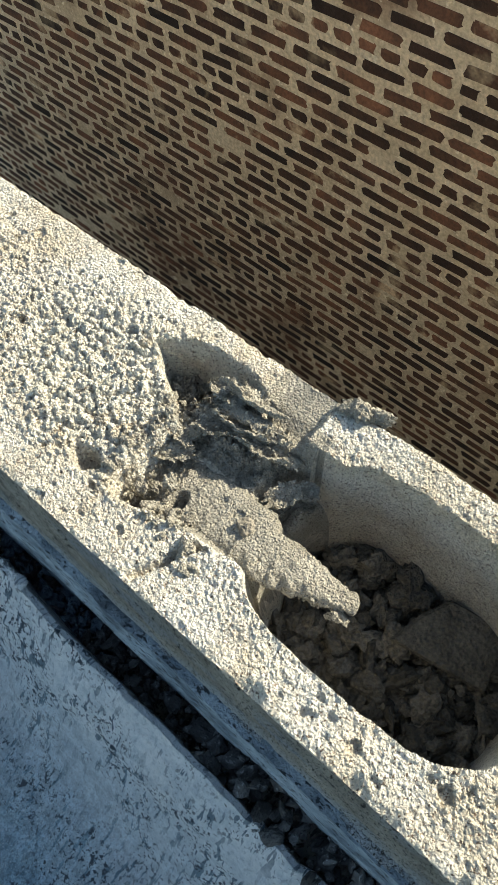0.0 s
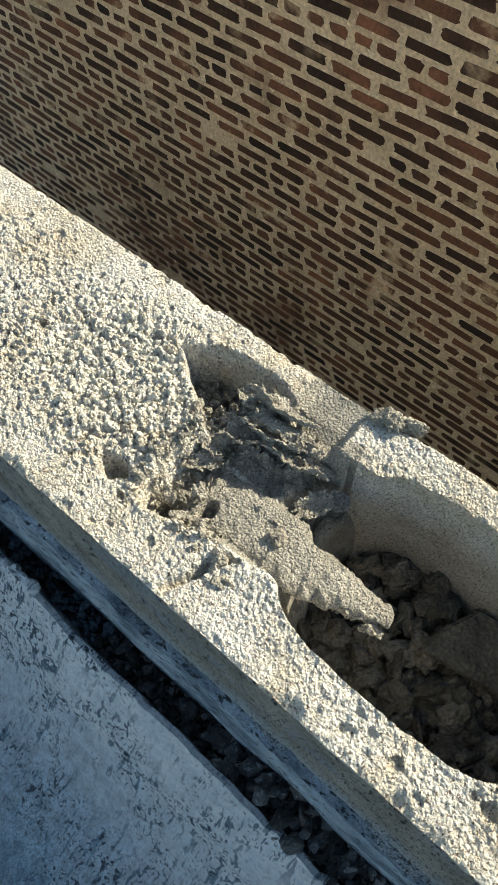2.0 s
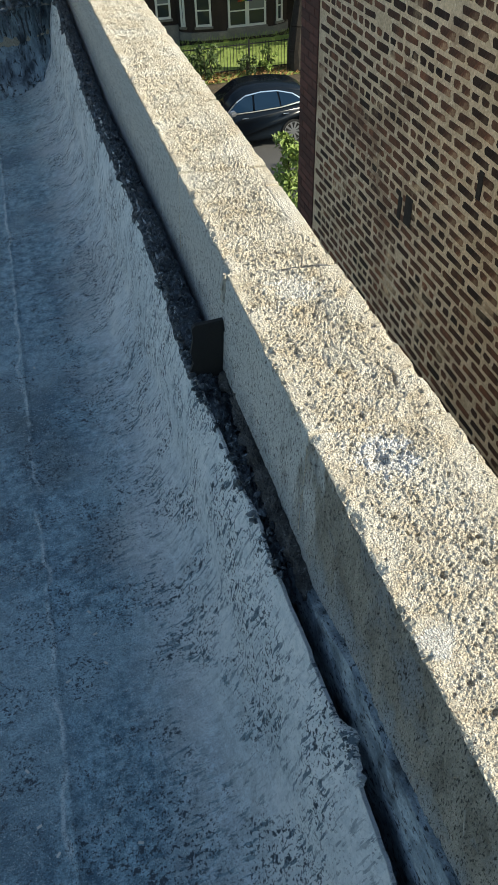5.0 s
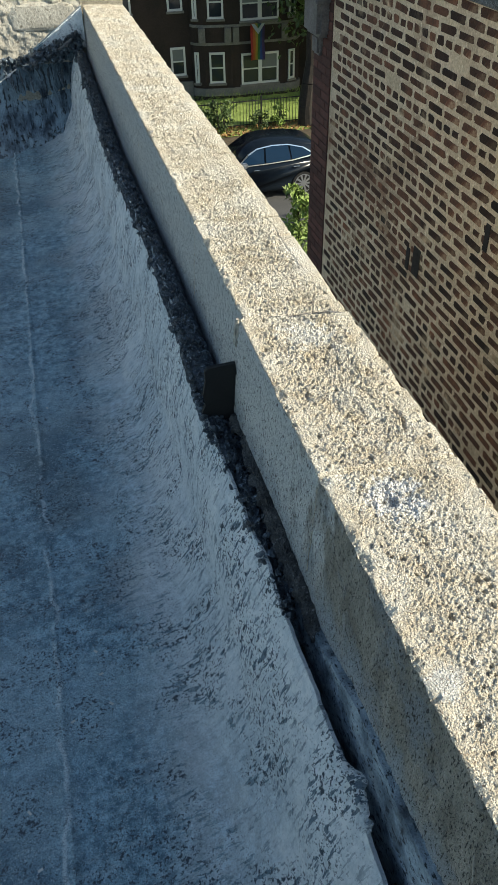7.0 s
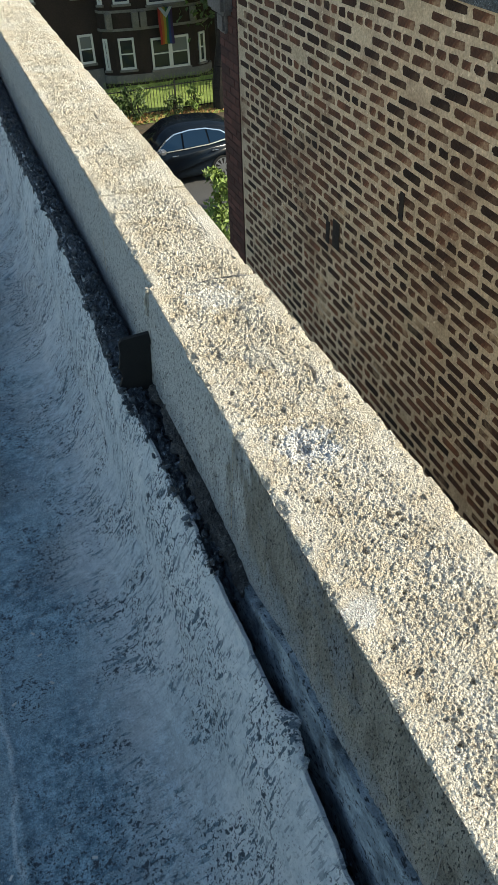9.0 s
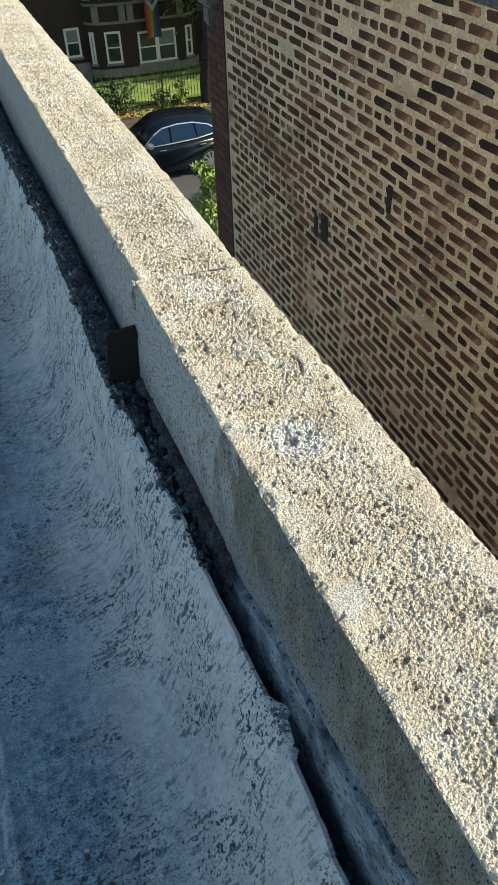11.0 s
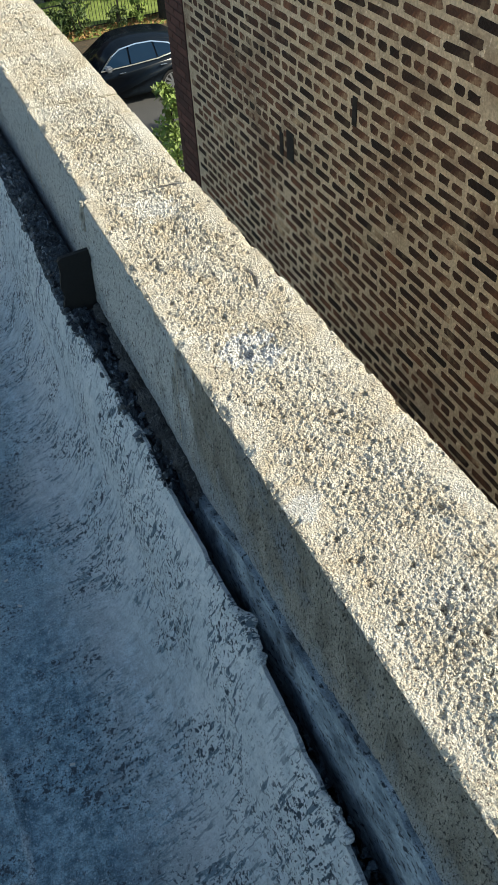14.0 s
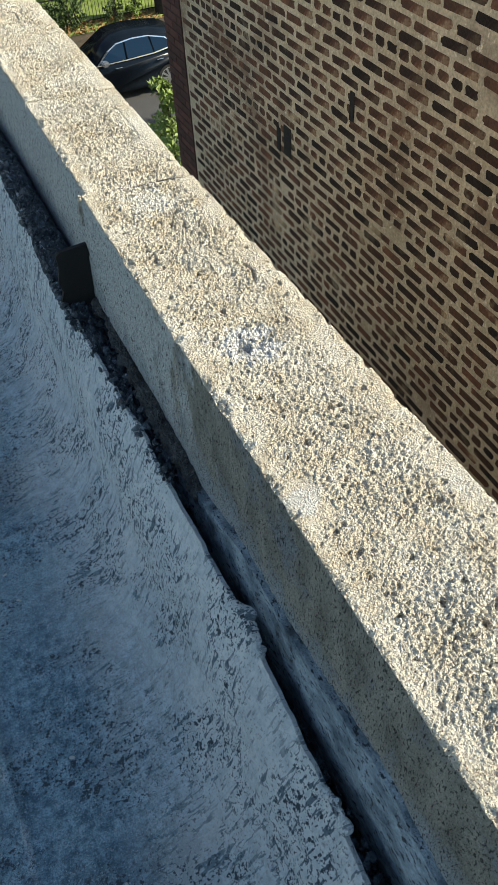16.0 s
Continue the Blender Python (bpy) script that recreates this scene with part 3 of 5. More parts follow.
for _ in range(6):
    Z[:, 1:-1] = (Z[:, :-2] + Z[:, 2:] + 2 * Z[:, 1:-1]) / 4
    X[:, 1:-1] = (X[:, :-2] + X[:, 2:] + 2 * X[:, 1:-1]) / 4
n1 = rough_noise(Y * 9, S * 14, 211, 5) - 0.5
strokes = rough_noise(Y * 60 + S * 90, S * 18 - Y * 8, 221, 4) - 0.5
upturn = step(S, 0.5, 0.75)
d, c = cells(Y / 0.022, S * 34, 231)
N = 0.010 * n1 + (0.002 + 0.0025 * upturn) * strokes + 0.003 * (rough_noise(Y * 55, S * 80, 227, 3) - 0.5) + 0.004 * (c < 0.16) * step(0.45 - d, 0, 0.3) * rough_noise(Y * 5, S * 6, 233, 2)
ridge = 0.006 * np.exp(-((X + 0.52 + 0.01 * (rough_noise(Y * 6, Y * 0, 241, 3) - 0.5)) / 0.006) ** 2)
Z = Z + (N + ridge) * (1 - 0.6 * upturn)
X = X - N * 0.8 * upturn
# fold the edge over and down into the groove
X = np.concatenate([X, X[:, -1:] + 0.006, X[:, -1:] + 0.010], 1)
Z = np.concatenate([Z, Z[:, -1:] - 0.004, Z[:, -1:] - 0.14], 1)
YY = np.concatenate([Y, Y[:, -1:], Y[:, -1:]], 1)
idx = np.arange(YY.size).reshape(YY.shape)
q = np.stack([idx[:-1, :-1], idx[:-1, 1:], idx[1:, 1:], idx[1:, :-1]], -1).reshape(-1, 4).tolist()
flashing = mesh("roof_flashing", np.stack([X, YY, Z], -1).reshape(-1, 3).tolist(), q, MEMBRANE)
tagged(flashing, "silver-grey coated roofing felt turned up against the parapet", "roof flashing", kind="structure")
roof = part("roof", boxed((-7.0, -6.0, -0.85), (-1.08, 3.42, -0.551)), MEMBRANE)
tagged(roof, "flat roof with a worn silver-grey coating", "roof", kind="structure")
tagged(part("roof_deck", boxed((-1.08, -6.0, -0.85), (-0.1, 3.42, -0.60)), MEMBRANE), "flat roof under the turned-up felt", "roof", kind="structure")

# ---- neighbour's brick wall ----
WX, END, TOP = 1.935, 5.53, -0.10
COURSE, PITCH = 0.072, 0.213
neighbour = tagged(empty("wall_neighbour"), "neighbour's soot-stained common brick wall with thick smeared mortar", "brick wall", kind="structure")
part("mortar_bed", boxed((WX, -7.0, GROUND), (WX + 0.3, 5.95, TOP)), WALL_MORTAR, neighbour)
part("roof_slab", boxed((WX + 0.3004, -7.0, GROUND), (WX + 8.0, 5.94, TOP - 0.25)), BITUMEN, neighbour)
part("coping", boxed((WX - 0.04, -7.0, TOP), (WX + 0.34, 5.97, TOP + 0.07), 0.01), BITUMEN, neighbour)


def brick_shape(length, height, seed):
    """A worn brick face with a wavering outline, standing a little proud."""
    r = random.Random(seed)
    ring = []
    for cx, cy, a0 in ((1, 1, 0), (-1, 1, 90), (-1, -1, 180), (1, -1, 270)):
        rad = r.uniform(0.006, 0.018)
        for a in (5, 45, 85):
            t = radians(a0 + a)
            ring.append((cx * (length / 2 - rad) + rad * math.cos(t) + r.uniform(-0.009, 0.007), cy * (height / 2 - rad) + rad * math.sin(t) + r.uniform(-0.005, 0.004)))
    d = r.uniform(0.001, 0.004)
    verts = [(0.01, y, z) for y, z in ring] + [(-d, y * 0.96, z * 0.88) for y, z in ring]
    n = len(ring)
    faces = [(k, n + k, n + (k + 1) % n, (k + 1) % n) for k in range(n)] + [tuple(range(2 * n - 1, n - 1, -1))]
    return verts, faces


SHAPES = {False: [brick_shape(0.188, 0.047, k) for k in range(24)], True: [brick_shape(0.082, 0.047, 50 + k) for k in range(12)]}
DATA = {}
for header, shapes in SHAPES.items():
    for k, (v, f) in enumerate(shapes):
        me = bpy.data.meshes.new("brick")
        me.from_pydata(v, [], f)
        me.materials.append(BRICK)
        DATA[header, k] = me
laid = []
for row in range(70):
    z = TOP - 0.036 - row * COURSE
    header = row % 6 == 3
    pitch = PITCH / 2 if header else PITCH
    y = END - (0.11 if row % 2 else 0.0) - random.uniform(0, 0.02)
    while y > -2.2:
        laid.append((header, y - pitch / 2, z, row))
        y -= pitch * random.uniform(0.97, 1.03)
near = [b for b in laid if 1.9 < b[1] < 3.6 and b[2] > -1.75][:300]
chosen = set(near)
V, F = [], []
for b in laid:
    header, y, z, row = b
    k = random.randrange(len(SHAPES[header]))
    if random.random() < 0.015:      # quite smeared over
        continue
    long_, high = random.uniform(0.90, 1.04), random.uniform(0.92, 1.10)
    tilt, drop = random.uniform(-0.02, 0.02), random.uniform(-0.003, 0.003)
    if b in chosen:
        ob = new("brick", DATA[header, k])
        ob.parent = neighbour
        ob.matrix_basis = Matrix.Translation((WX, y, z + drop)) @ Matrix.Rotation(tilt, 4, "X") @ Matrix.Diagonal((1, long_, high, 1))
    else:
        n0 = len(V)
        v, f = SHAPES[header][k]
        c, s_ = math.cos(tilt), math.sin(tilt)
        V += [(WX + a, y + c * p * long_ - s_ * w * high, z + drop + s_ * p * long_ + c * w * high) for a, p, w in v]
        F += [tuple(n0 + i for i in face) for face in f]
rest = mesh("brickwork", V, F, BRICK, neighbour)
rest["kind"] = "stuff"
part("corner_bed", boxed((WX - 0.004, END + 0.005, GROUND), (WX + 0.1, 5.952, TOP - 0.001)), CORNER_MORTAR, neighbour)
V, F = [], []
for row in range(85):
    z = TOP - 0.036 - row * 0.0667
    for y0, y1 in ((5.54, 5.74), (5.745, 5.95)) if row % 2 else ((5.54, 5.635), (5.64, 5.845), (5.85, 5.95)):
        n0 = len(V)
        x0, w = WX - 0.009, 0.003
        V += [(x0 + 0.02, a, z + c * 0.029) for a, c in ((y0, -1), (y1, -1), (y1, 1), (y0, 1))] + [(x0, a, z + c * 0.026) for a, c in ((y0 + w, -1), (y1 - w, -1), (y1 - w, 1), (y0 + w, 1))]
        F += [tuple(n0 + k for k in f) for f in ((4, 7, 6, 5), (0, 4, 5, 1), (1, 5, 6, 2), (2, 6, 7, 3), (3, 7, 4, 0))]
corner = mesh("face_brickwork", V, F, FACE_BRICK, neighbour)
corner["kind"] = "stuff"



# ---- rocks, lumps and crumbs ----
def rock_shape(seed, sub=1, jag=0.25):
    r = random.Random(seed)
    bm = bmesh.new()
    bmesh.ops.create_icosphere(bm, subdivisions=sub, radius=1)
    off = Vector((r.uniform(0, 50), r.uniform(0, 50), r.uniform(0, 50)))
    for v in bm.verts:
        p = v.co.copy()
        v.co = p * (1 + jag * 1.6 * noise.noise(p * 1.3 + off) + jag * noise.noise(p * 3.1 + off))
    vs, fs = np.array([v.co[:] for v in bm.verts]), [tuple(v.index for v in f.verts) for f in bm.faces]
    bm.free()
    return vs, fs


ROCKS = [rock_shape(k, 1, 0.6) for k in range(10)]
ROUND_ROCKS = [rock_shape(40 + k, 2, 0.36) for k in range(10)]


def crumbs(name, spots, mat, label, category, shapes=ROCKS):
    """Many small lumps in one mesh; spots holds place and size of each."""
    V, F, n = [], [], 0
    for k, (place, size) in enumerate(spots):
        v, f = shapes[k % len(shapes)]
        turn = np.array(Euler((random.uniform(0, 6), random.uniform(0, 6), random.uniform(0, 6))).to_matrix())
        V.append((v * np.array([random.uniform(0.7, 1.3), random.uniform(0.6, 1.1), random.uniform(0.25, 0.7)]) * size) @ turn.T + np.array(place))
        F += [tuple(i + n for i in face) for face in f]
        n += len(v)
    return tagged(mesh(name, np.concatenate(V).tolist(), F, mat), label, category, kind="stuff")


def lump(name, place, size, turn, mat, label, category, seed, group=""):
    v, f = rock_shape(seed, 3, 0.33)
    v = v * (1 + 0.10 * np.array([noise.noise(Vector(p) * 7 + Vector((seed, 0, 0))) for p in v])[:, None])
    v = v * np.array(size)
    ob = mesh(name, v.tolist(), f, mat)
    ob.matrix_world = pose(*place, *turn)
    return tagged(ob, label, category, group)


def tongue(name, path, mat, label, category, seed=0, n=80, m=44, rough=0.004):
    """A smeared strip of mortar along a path of (x, y, z, half width, half thickness)."""
    t = np.linspace(0, len(path) - 1, n)
    P = np.array([[np.interp(t, range(len(path)), [p[c] for p in path])] for c in range(5)])[:, 0]
    D = np.gradient(P[:3], axis=1)
    D /= np.linalg.norm(D, axis=0) + 1e-9
    side = np.stack([-D[1], D[0], 0 * D[0]])
    side /= np.linalg.norm(side, axis=0) + 1e-9
    up = np.cross(D.T, side.T).T
    a = np.linspace(0, 2 * np.pi, m, endpoint=False)
    V = []
    for k in range(n):
        taper = min(1, (k + 0.6) / 3, (n - 1 - k + 0.6) / 3)
        for w in a:
            c, s_ = math.cos(w), math.sin(w)
            flat = math.copysign(abs(c) ** 0.7, c)
            p = P[:3, k] + side[:, k] * flat * P[3, k] * taper + up[:, k] * s_ * P[4, k] * taper
            at_ = Vector(p)
            push = rough * (1.6 * noise.noise(at_ * 45 + Vector((seed, 0, 0))) + 0.8 * noise.noise(at_ * 130) + 0.5 * noise.noise(at_ * 300))
            p = p + (side[:, k] * c * 1.5 + up[:, k] * s_) * push
            V.append(tuple(p))
    F = [(k * m + j, k * m + (j + 1) % m, (k + 1) * m + (j + 1) % m, (k + 1) * m + j) for k in range(n - 1) for j in range(m)]
    F += [tuple(range(m))[::-1], tuple(range((n - 1) * m, n * m))]
    return tagged(mesh(name, V, F, mat), label, category)


def flake(place, size, turn, bend, seed, name="mortar_flake", label="thin torn flake of grey mortar standing in the broken joint", thick=0.0022):
    """A thin bent plate of dried mortar with a ragged outline."""
    n, m = 34, 20
    u, v = np.meshgrid(np.linspace(-1, 1, n), np.linspace(-1, 1, m), indexing="ij")
    rag = 1 + 0.9 * (rough_noise(u * 4 + seed, v * 4, seed, 5) - 0.5)
    x, y = u * size[0] * np.sqrt(1 - 0.45 * v * v) * rag, v * size[1] * np.sqrt(1 - 0.6 * u * u) * rag
    z = bend * size[1] * (v * v - 0.4) + 0.3 * bend * size[0] * u * u + 0.005 * (rough_noise(u * 3, v * 3, seed + 7, 4) - 0.5)
    fine = 0.003 * (rough_noise(x * 300, y * 300, seed + 3, 4) - 0.4)
    edge = np.maximum(np.abs(u), np.abs(v))
    t = thick * (1 - 0.75 * edge ** 4)
    V = np.concatenate([np.stack([x, y, z + t / 2 + fine], -1).reshape(-1, 3), np.stack([x, y, z - t / 2], -1).reshape(-1, 3)])
    idx = np.arange(n * m).reshape(n, m)
    q = np.stack([idx[:-1, :-1], idx[1:, :-1], idx[1:, 1:], idx[:-1, 1:]], -1).reshape(-1, 4)
    rim = np.concatenate([idx[:, 0], idx[-1, 1:], idx[-2::-1, -1], idx[0, -2:0:-1]])
    f = q.tolist() + (q[:, ::-1] + n * m).tolist() + [[int(rim[k - 1]), int(rim[k - 1] + n * m), int(rim[k] + n * m), int(rim[k])] for k in range(len(rim))]
    ob = mesh(name, V.tolist(), f, MORTAR)
    ob.matrix_world = pose(*place, *turn)
    return tagged(ob, label, "mortar flake", "torn mortar flakes")


tongue("mortar_tongue", [(-0.018, -0.722, -0.020, 0.024, 0.007), (-0.019, -0.745, -0.0195, 0.022, 0.008), (-0.018, -0.765, -0.022, 0.017, 0.009), (-0.014, -0.785, -0.025, 0.012, 0.009), (-0.010, -0.800, -0.029, 0.009, 0.007), (-0.006, -0.812, -0.032, 0.006, 0.005)], MORTAR, "tongue of dried mortar hanging over the open block core", "mortar", 1, 130, 60, 0.0022)
crumbs("mortar_crumbs", [((-0.020 + 0.010 * u + rc.uniform(-0.012, 0.006), -0.752 - 0.055 * u, -0.017 - 0.012 * u + rc.uniform(-0.006, 0.001)), rc.choice((0.002, 0.003, 0.004, 0.0055))) for rc in [random.Random(8)] for u in [rc.random() for _ in range(90)]], MORTAR, "crumbly torn side of the mortar tongue", "mortar crumbs", ROUND_ROCKS)
for k, (x, y, z, l_, w, tilt, yaw, bend) in enumerate((
        (0.060, -0.664, -0.003, 0.026, 0.009, 38, 94, 0.5), (0.050, -0.672, -0.006, 0.030, 0.008, 30, 98, -0.5), (0.040, -0.668, -0.009, 0.026, 0.010, 42, 96, 0.4),
        (0.054, -0.640, -0.008, 0.016, 0.009, 15, 80, 0.5), (0.036, -0.694, -0.011, 0.022, 0.009, 25, 102, 0.6), (0.028, -0.650, -0.013, 0.016, 0.011, 20, 115, 0.5),
        (0.046, -0.706, -0.016, 0.014, 0.008, 20, 85, -0.4), (0.024, -0.722, -0.026, 0.015, 0.009, -8, 150, 0.4), (0.036, -0.731, -0.030, 0.011, 0.008, 10, 120, 0.5),
        (-0.004, -0.640, -0.018, 0.015, 0.007, -12, 130, 0.4), (0.012, -0.632, -0.016, 0.014, 0.010, 18, 60, 0.5))):
    flake((x, y, z), (l_, w), (tilt, -6 + 5 * (k % 4), yaw), bend, 500 + 13 * k)
for k, (x, y, z, l_, w, tilt, yaw) in enumerate(((0.102, -0.730, 0.003, 0.011, 0.008, 18, 60), (0.105, -0.742, 0.002, 0.012, 0.006, -14, 100), (0.099, -0.722, 0.000, 0.008, 0.006, 30, 20))):
    flake((x, y, z), (l_, w), (tilt, 10, yaw), -0.6, 700 + k, label="curled flake of grey mortar stuck to the block end", thick=0.003)
for k, (x, y, z, s0) in enumerate(((0.094, -0.716, -0.003, 0.005), (0.086, -0.721, -0.005, 0.005), (0.078, -0.722, -0.008, 0.006), (0.068, -0.724, -0.014, 0.006), (0.104, -0.750, -0.003, 0.004), (-0.058, -0.706, -0.004, 0.010), (-0.066, -0.716, -0.003, 0.008), (-0.052, -0.694, -0.006, 0.007), (-0.024, -0.655, -0.016, 0.007), (0.018, -0.640, -0.016, 0.008), (-0.040, -0.640, -0.020, 0.007), (-0.046, -0.655, -0.020, 0.006), (-0.044, -0.676, -0.016, 0.006))):
    lump("mortar_lump", (x, y, z), (s0, s0 * 0.75, s0 * 0.6), (k * 50, k * 31, k * 77), MORTAR, "loose lump of old mortar on the broken block", "mortar lump", 200 + k, "loose mortar lumps")
rnd = random.Random(4)
def on_break(x, y):
    """Height of the broken surface at one place."""
    xa, ya = np.array([x]), np.array([y])
    return float(broken_end(xa, ya, top_relief(xa, ya))[0])


spots = [((0.056 + rnd.gauss(0, 0.010), -0.592 + rnd.gauss(0, 0.011), -0.052 + rnd.uniform(-0.004, 0.008)), rnd.choice((0.003, 0.004, 0.0055))) for k in range(70)]
for k in range(420):
    x, y = rnd.choice(((rnd.gauss(-0.046, 0.008), rnd.uniform(-0.690, -0.615)), (rnd.uniform(-0.03, 0.06), rnd.gauss(-0.628, 0.012)), (rnd.uniform(0.02, 0.062), rnd.uniform(-0.715, -0.60))))
    if y > -0.72:
        spots.append(((x, y, on_break(x, y) + 0.0008), rnd.choice((0.0013, 0.0018, 0.0024, 0.0036))))
crumbs("mortar_crumbs", spots, MORTAR, "crumbs of grey mortar in the broken core", "mortar crumbs", ROUND_ROCKS)
lump("pebble", (-0.016, -0.722, -0.0105), (0.0065, 0.0055, 0.003), (10, 5, 40), RUBBLE, "small dark pebble stuck in the mortar", "pebble", 251)

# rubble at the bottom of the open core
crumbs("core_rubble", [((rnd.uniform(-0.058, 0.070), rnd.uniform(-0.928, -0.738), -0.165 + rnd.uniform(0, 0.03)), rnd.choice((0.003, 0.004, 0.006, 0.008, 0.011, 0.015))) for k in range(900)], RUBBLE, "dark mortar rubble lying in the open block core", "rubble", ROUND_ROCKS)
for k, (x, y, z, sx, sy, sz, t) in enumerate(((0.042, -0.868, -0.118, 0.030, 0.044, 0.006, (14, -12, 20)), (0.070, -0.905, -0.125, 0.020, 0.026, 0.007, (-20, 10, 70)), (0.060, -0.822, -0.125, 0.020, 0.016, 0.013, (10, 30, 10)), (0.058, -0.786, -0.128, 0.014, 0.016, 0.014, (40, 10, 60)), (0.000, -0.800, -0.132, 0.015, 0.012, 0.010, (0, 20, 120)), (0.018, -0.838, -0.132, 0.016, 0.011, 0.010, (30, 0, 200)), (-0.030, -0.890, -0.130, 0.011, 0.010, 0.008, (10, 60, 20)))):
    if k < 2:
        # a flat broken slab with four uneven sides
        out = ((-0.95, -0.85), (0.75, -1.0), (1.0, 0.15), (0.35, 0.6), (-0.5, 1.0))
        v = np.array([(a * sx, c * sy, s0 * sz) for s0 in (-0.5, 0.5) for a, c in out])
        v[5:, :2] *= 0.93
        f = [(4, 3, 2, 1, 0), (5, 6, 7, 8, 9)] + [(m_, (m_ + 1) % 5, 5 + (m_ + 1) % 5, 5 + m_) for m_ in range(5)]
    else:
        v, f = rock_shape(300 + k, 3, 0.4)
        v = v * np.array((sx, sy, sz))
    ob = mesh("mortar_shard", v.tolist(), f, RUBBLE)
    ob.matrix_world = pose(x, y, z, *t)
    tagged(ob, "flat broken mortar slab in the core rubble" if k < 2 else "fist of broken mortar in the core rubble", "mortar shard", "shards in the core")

# ---- the groove between felt and parapet ----
my, mu = np.meshgrid(np.linspace(0.0, 3.4, 620), np.linspace(0, 1, 14), indexing="ij")
far_ = step(my, 0.30, 0.60)
mx = (edge_x(my) + 0.004 - 0.016 * far_) * (1 - mu) - (0.116 - 0.006 * far_) * mu - 0.012 * far_ * (1 - mu) * (rough_noise(my * 24, mu * 2, 251, 4) - 0.4)
md, mc = cells(my / 0.016, mu * 4, 253)
mz = edge_z(my) - 0.004 - 0.014 * (1 - far_) - 0.020 * mu + 0.026 * (rough_noise(my * 40, mu * 4, 255, 4) - 0.5) + 0.020 * (0.5 - md) * mc - 0.03 * step(0.10 - my, 0, 0.1) + 0.012 * np.sin(mu * 3.14)
idx = np.arange(my.size).reshape(my.shape)
q = np.stack([idx[:-1, :-1], idx[:-1, 1:], idx[1:, 1:], idx[1:, :-1]], -1).reshape(-1, 4).tolist()
tagged(mesh("mastic_bed", np.stack([mx, my, mz], -1).reshape(-1, 3).tolist(), q, BITUMEN), "bed of black roofing mastic between felt and parapet", "mastic", kind="structure")
spots = []
for k in range(1500):
    y = rnd.uniform(0.02, 3.38)
    u = rnd.random()
    if y < 0.45 and rnd.random() < 0.35:
        continue
    x = edge_x(y) * (1 - u) + (-0.122) * u
    z = edge_z(y) + rnd.uniform(-0.012, 0.010) - 0.015 * u
    spots.append(((x + rnd.uniform(-0.006, 0.002), y, z), rnd.choice((0.003, 0.0045, 0.006, 0.008))))
for k in range(900):
    y = 0.40 + 2.95 * rnd.random()
    run = 0.055 * float(step(rough_noise(np.array([y * 9]), np.array([0.5]), 291, 3), 0.42, 0.72)[0])
    low = run * rnd.random() - 0.004
    spots.append(((float(edge_x(y)) - 0.005 - 0.22 * low + rnd.uniform(-0.003, 0.003), y, float(edge_z(y)) - low), rnd.choice((0.004, 0.006, 0.008))))
crumbs("mastic", spots, BITUMEN, "cracked black roofing mastic along the parapet", "mastic")
tongue("mortar_fillet", [(-0.112, 0.47, -0.20, 0.008, 0.008), (-0.114, 0.35, -0.212, 0.012, 0.010), (-0.116, 0.20, -0.222, 0.014, 0.012), (-0.117, 0.06, -0.232, 0.013, 0.012), (-0.115, -0.02, -0.245, 0.007, 0.008)], DUST, "rough grey strip of old mortar and felt against the block", "mortar", 14, 160, rough=0.005)
spots = []
for k in range(650):
    y = -0.56 - 0.75 * rnd.random()
    spots.append(((rnd.uniform(-0.160, -0.112), y, -0.372 + rnd.uniform(-0.02, 0.03) + 0.05 * max(0.0, min(1.0, (-0.60 - y) / 0.2))), rnd.choice((0.003, 0.004, 0.006, 0.008, 0.011))))
crumbs("groove_rubble", spots, DUST, "dusty mortar crumbs fallen into the groove", "rubble", ROUND_ROCKS)
# dark lumps added to keep the bottom of the groove black
spots = [((rnd.uniform(-0.150, -0.112), rnd.uniform(-0.6, 0.12), -0.375 + rnd.uniform(-0.02, 0.015)), rnd.choice((0.004, 0.007, 0.010))) for k in range(420)]
crumbs("groove_dirt", spots, FRONT_FELT, "dark lumps along the bottom of the groove", "dirt")
tongue("felt_curl", [(-0.150, -0.200, -0.232, 0.006, 0.004), (-0.146, -0.230, -0.222, 0.009, 0.005), (-0.144, -0.262, -0.236, 0.008, 0.005), (-0.146, -0.285, -0.250, 0.005, 0.004)], MEMBRANE, "curled tear of silver-grey felt at the groove", "felt curl", 11, rough=0.003)
tongue("felt_curl", [(-0.152, -0.440, -0.268, 0.004, 0.004), (-0.147, -0.465, -0.262, 0.006, 0.004), (-0.149, -0.50, -0.275, 0.004, 0.004)], MEMBRANE, "small torn curl of coated felt", "felt curl", 12, rough=0.003)
for k, p in enumerate(([(1.80, 0.0), (1.74, -0.05), (1.70, -0.10)], [(1.60, -0.01), (1.565, -0.03), (1.575, -0.07)])):
    tongue("mastic_drip", [(edge_x(y) - 0.004 - 0.35 * abs(d) * 0.45, y, edge_z(y) + d, 0.006, 0.004) for y, d in p], BITUMEN, "drip of black mastic run down the felt", "mastic drip", 20 + k, 24, 12, 0.001)

# dark filler strip added so the open joint shows as a dark line
jx, ju = np.meshgrid(np.linspace(-0.092, 0.094, 90), np.linspace(-1, 1, 7), indexing="ij")
jw = 0.0045 + 0.006 * step(rough_noise(jx * 40, jx * 0, 261, 4), 0.45, 0.8)
jz = -0.005 - 0.004 * np.abs(ju) + 0.003 * rough_noise(jx * 90, ju, 263, 3) - (jx + 0.1) * 0.08 - 0.004 * rough_noise(jx * 30, ju * 0, 267, 3)
idx = np.arange(jx.size).reshape(jx.shape)
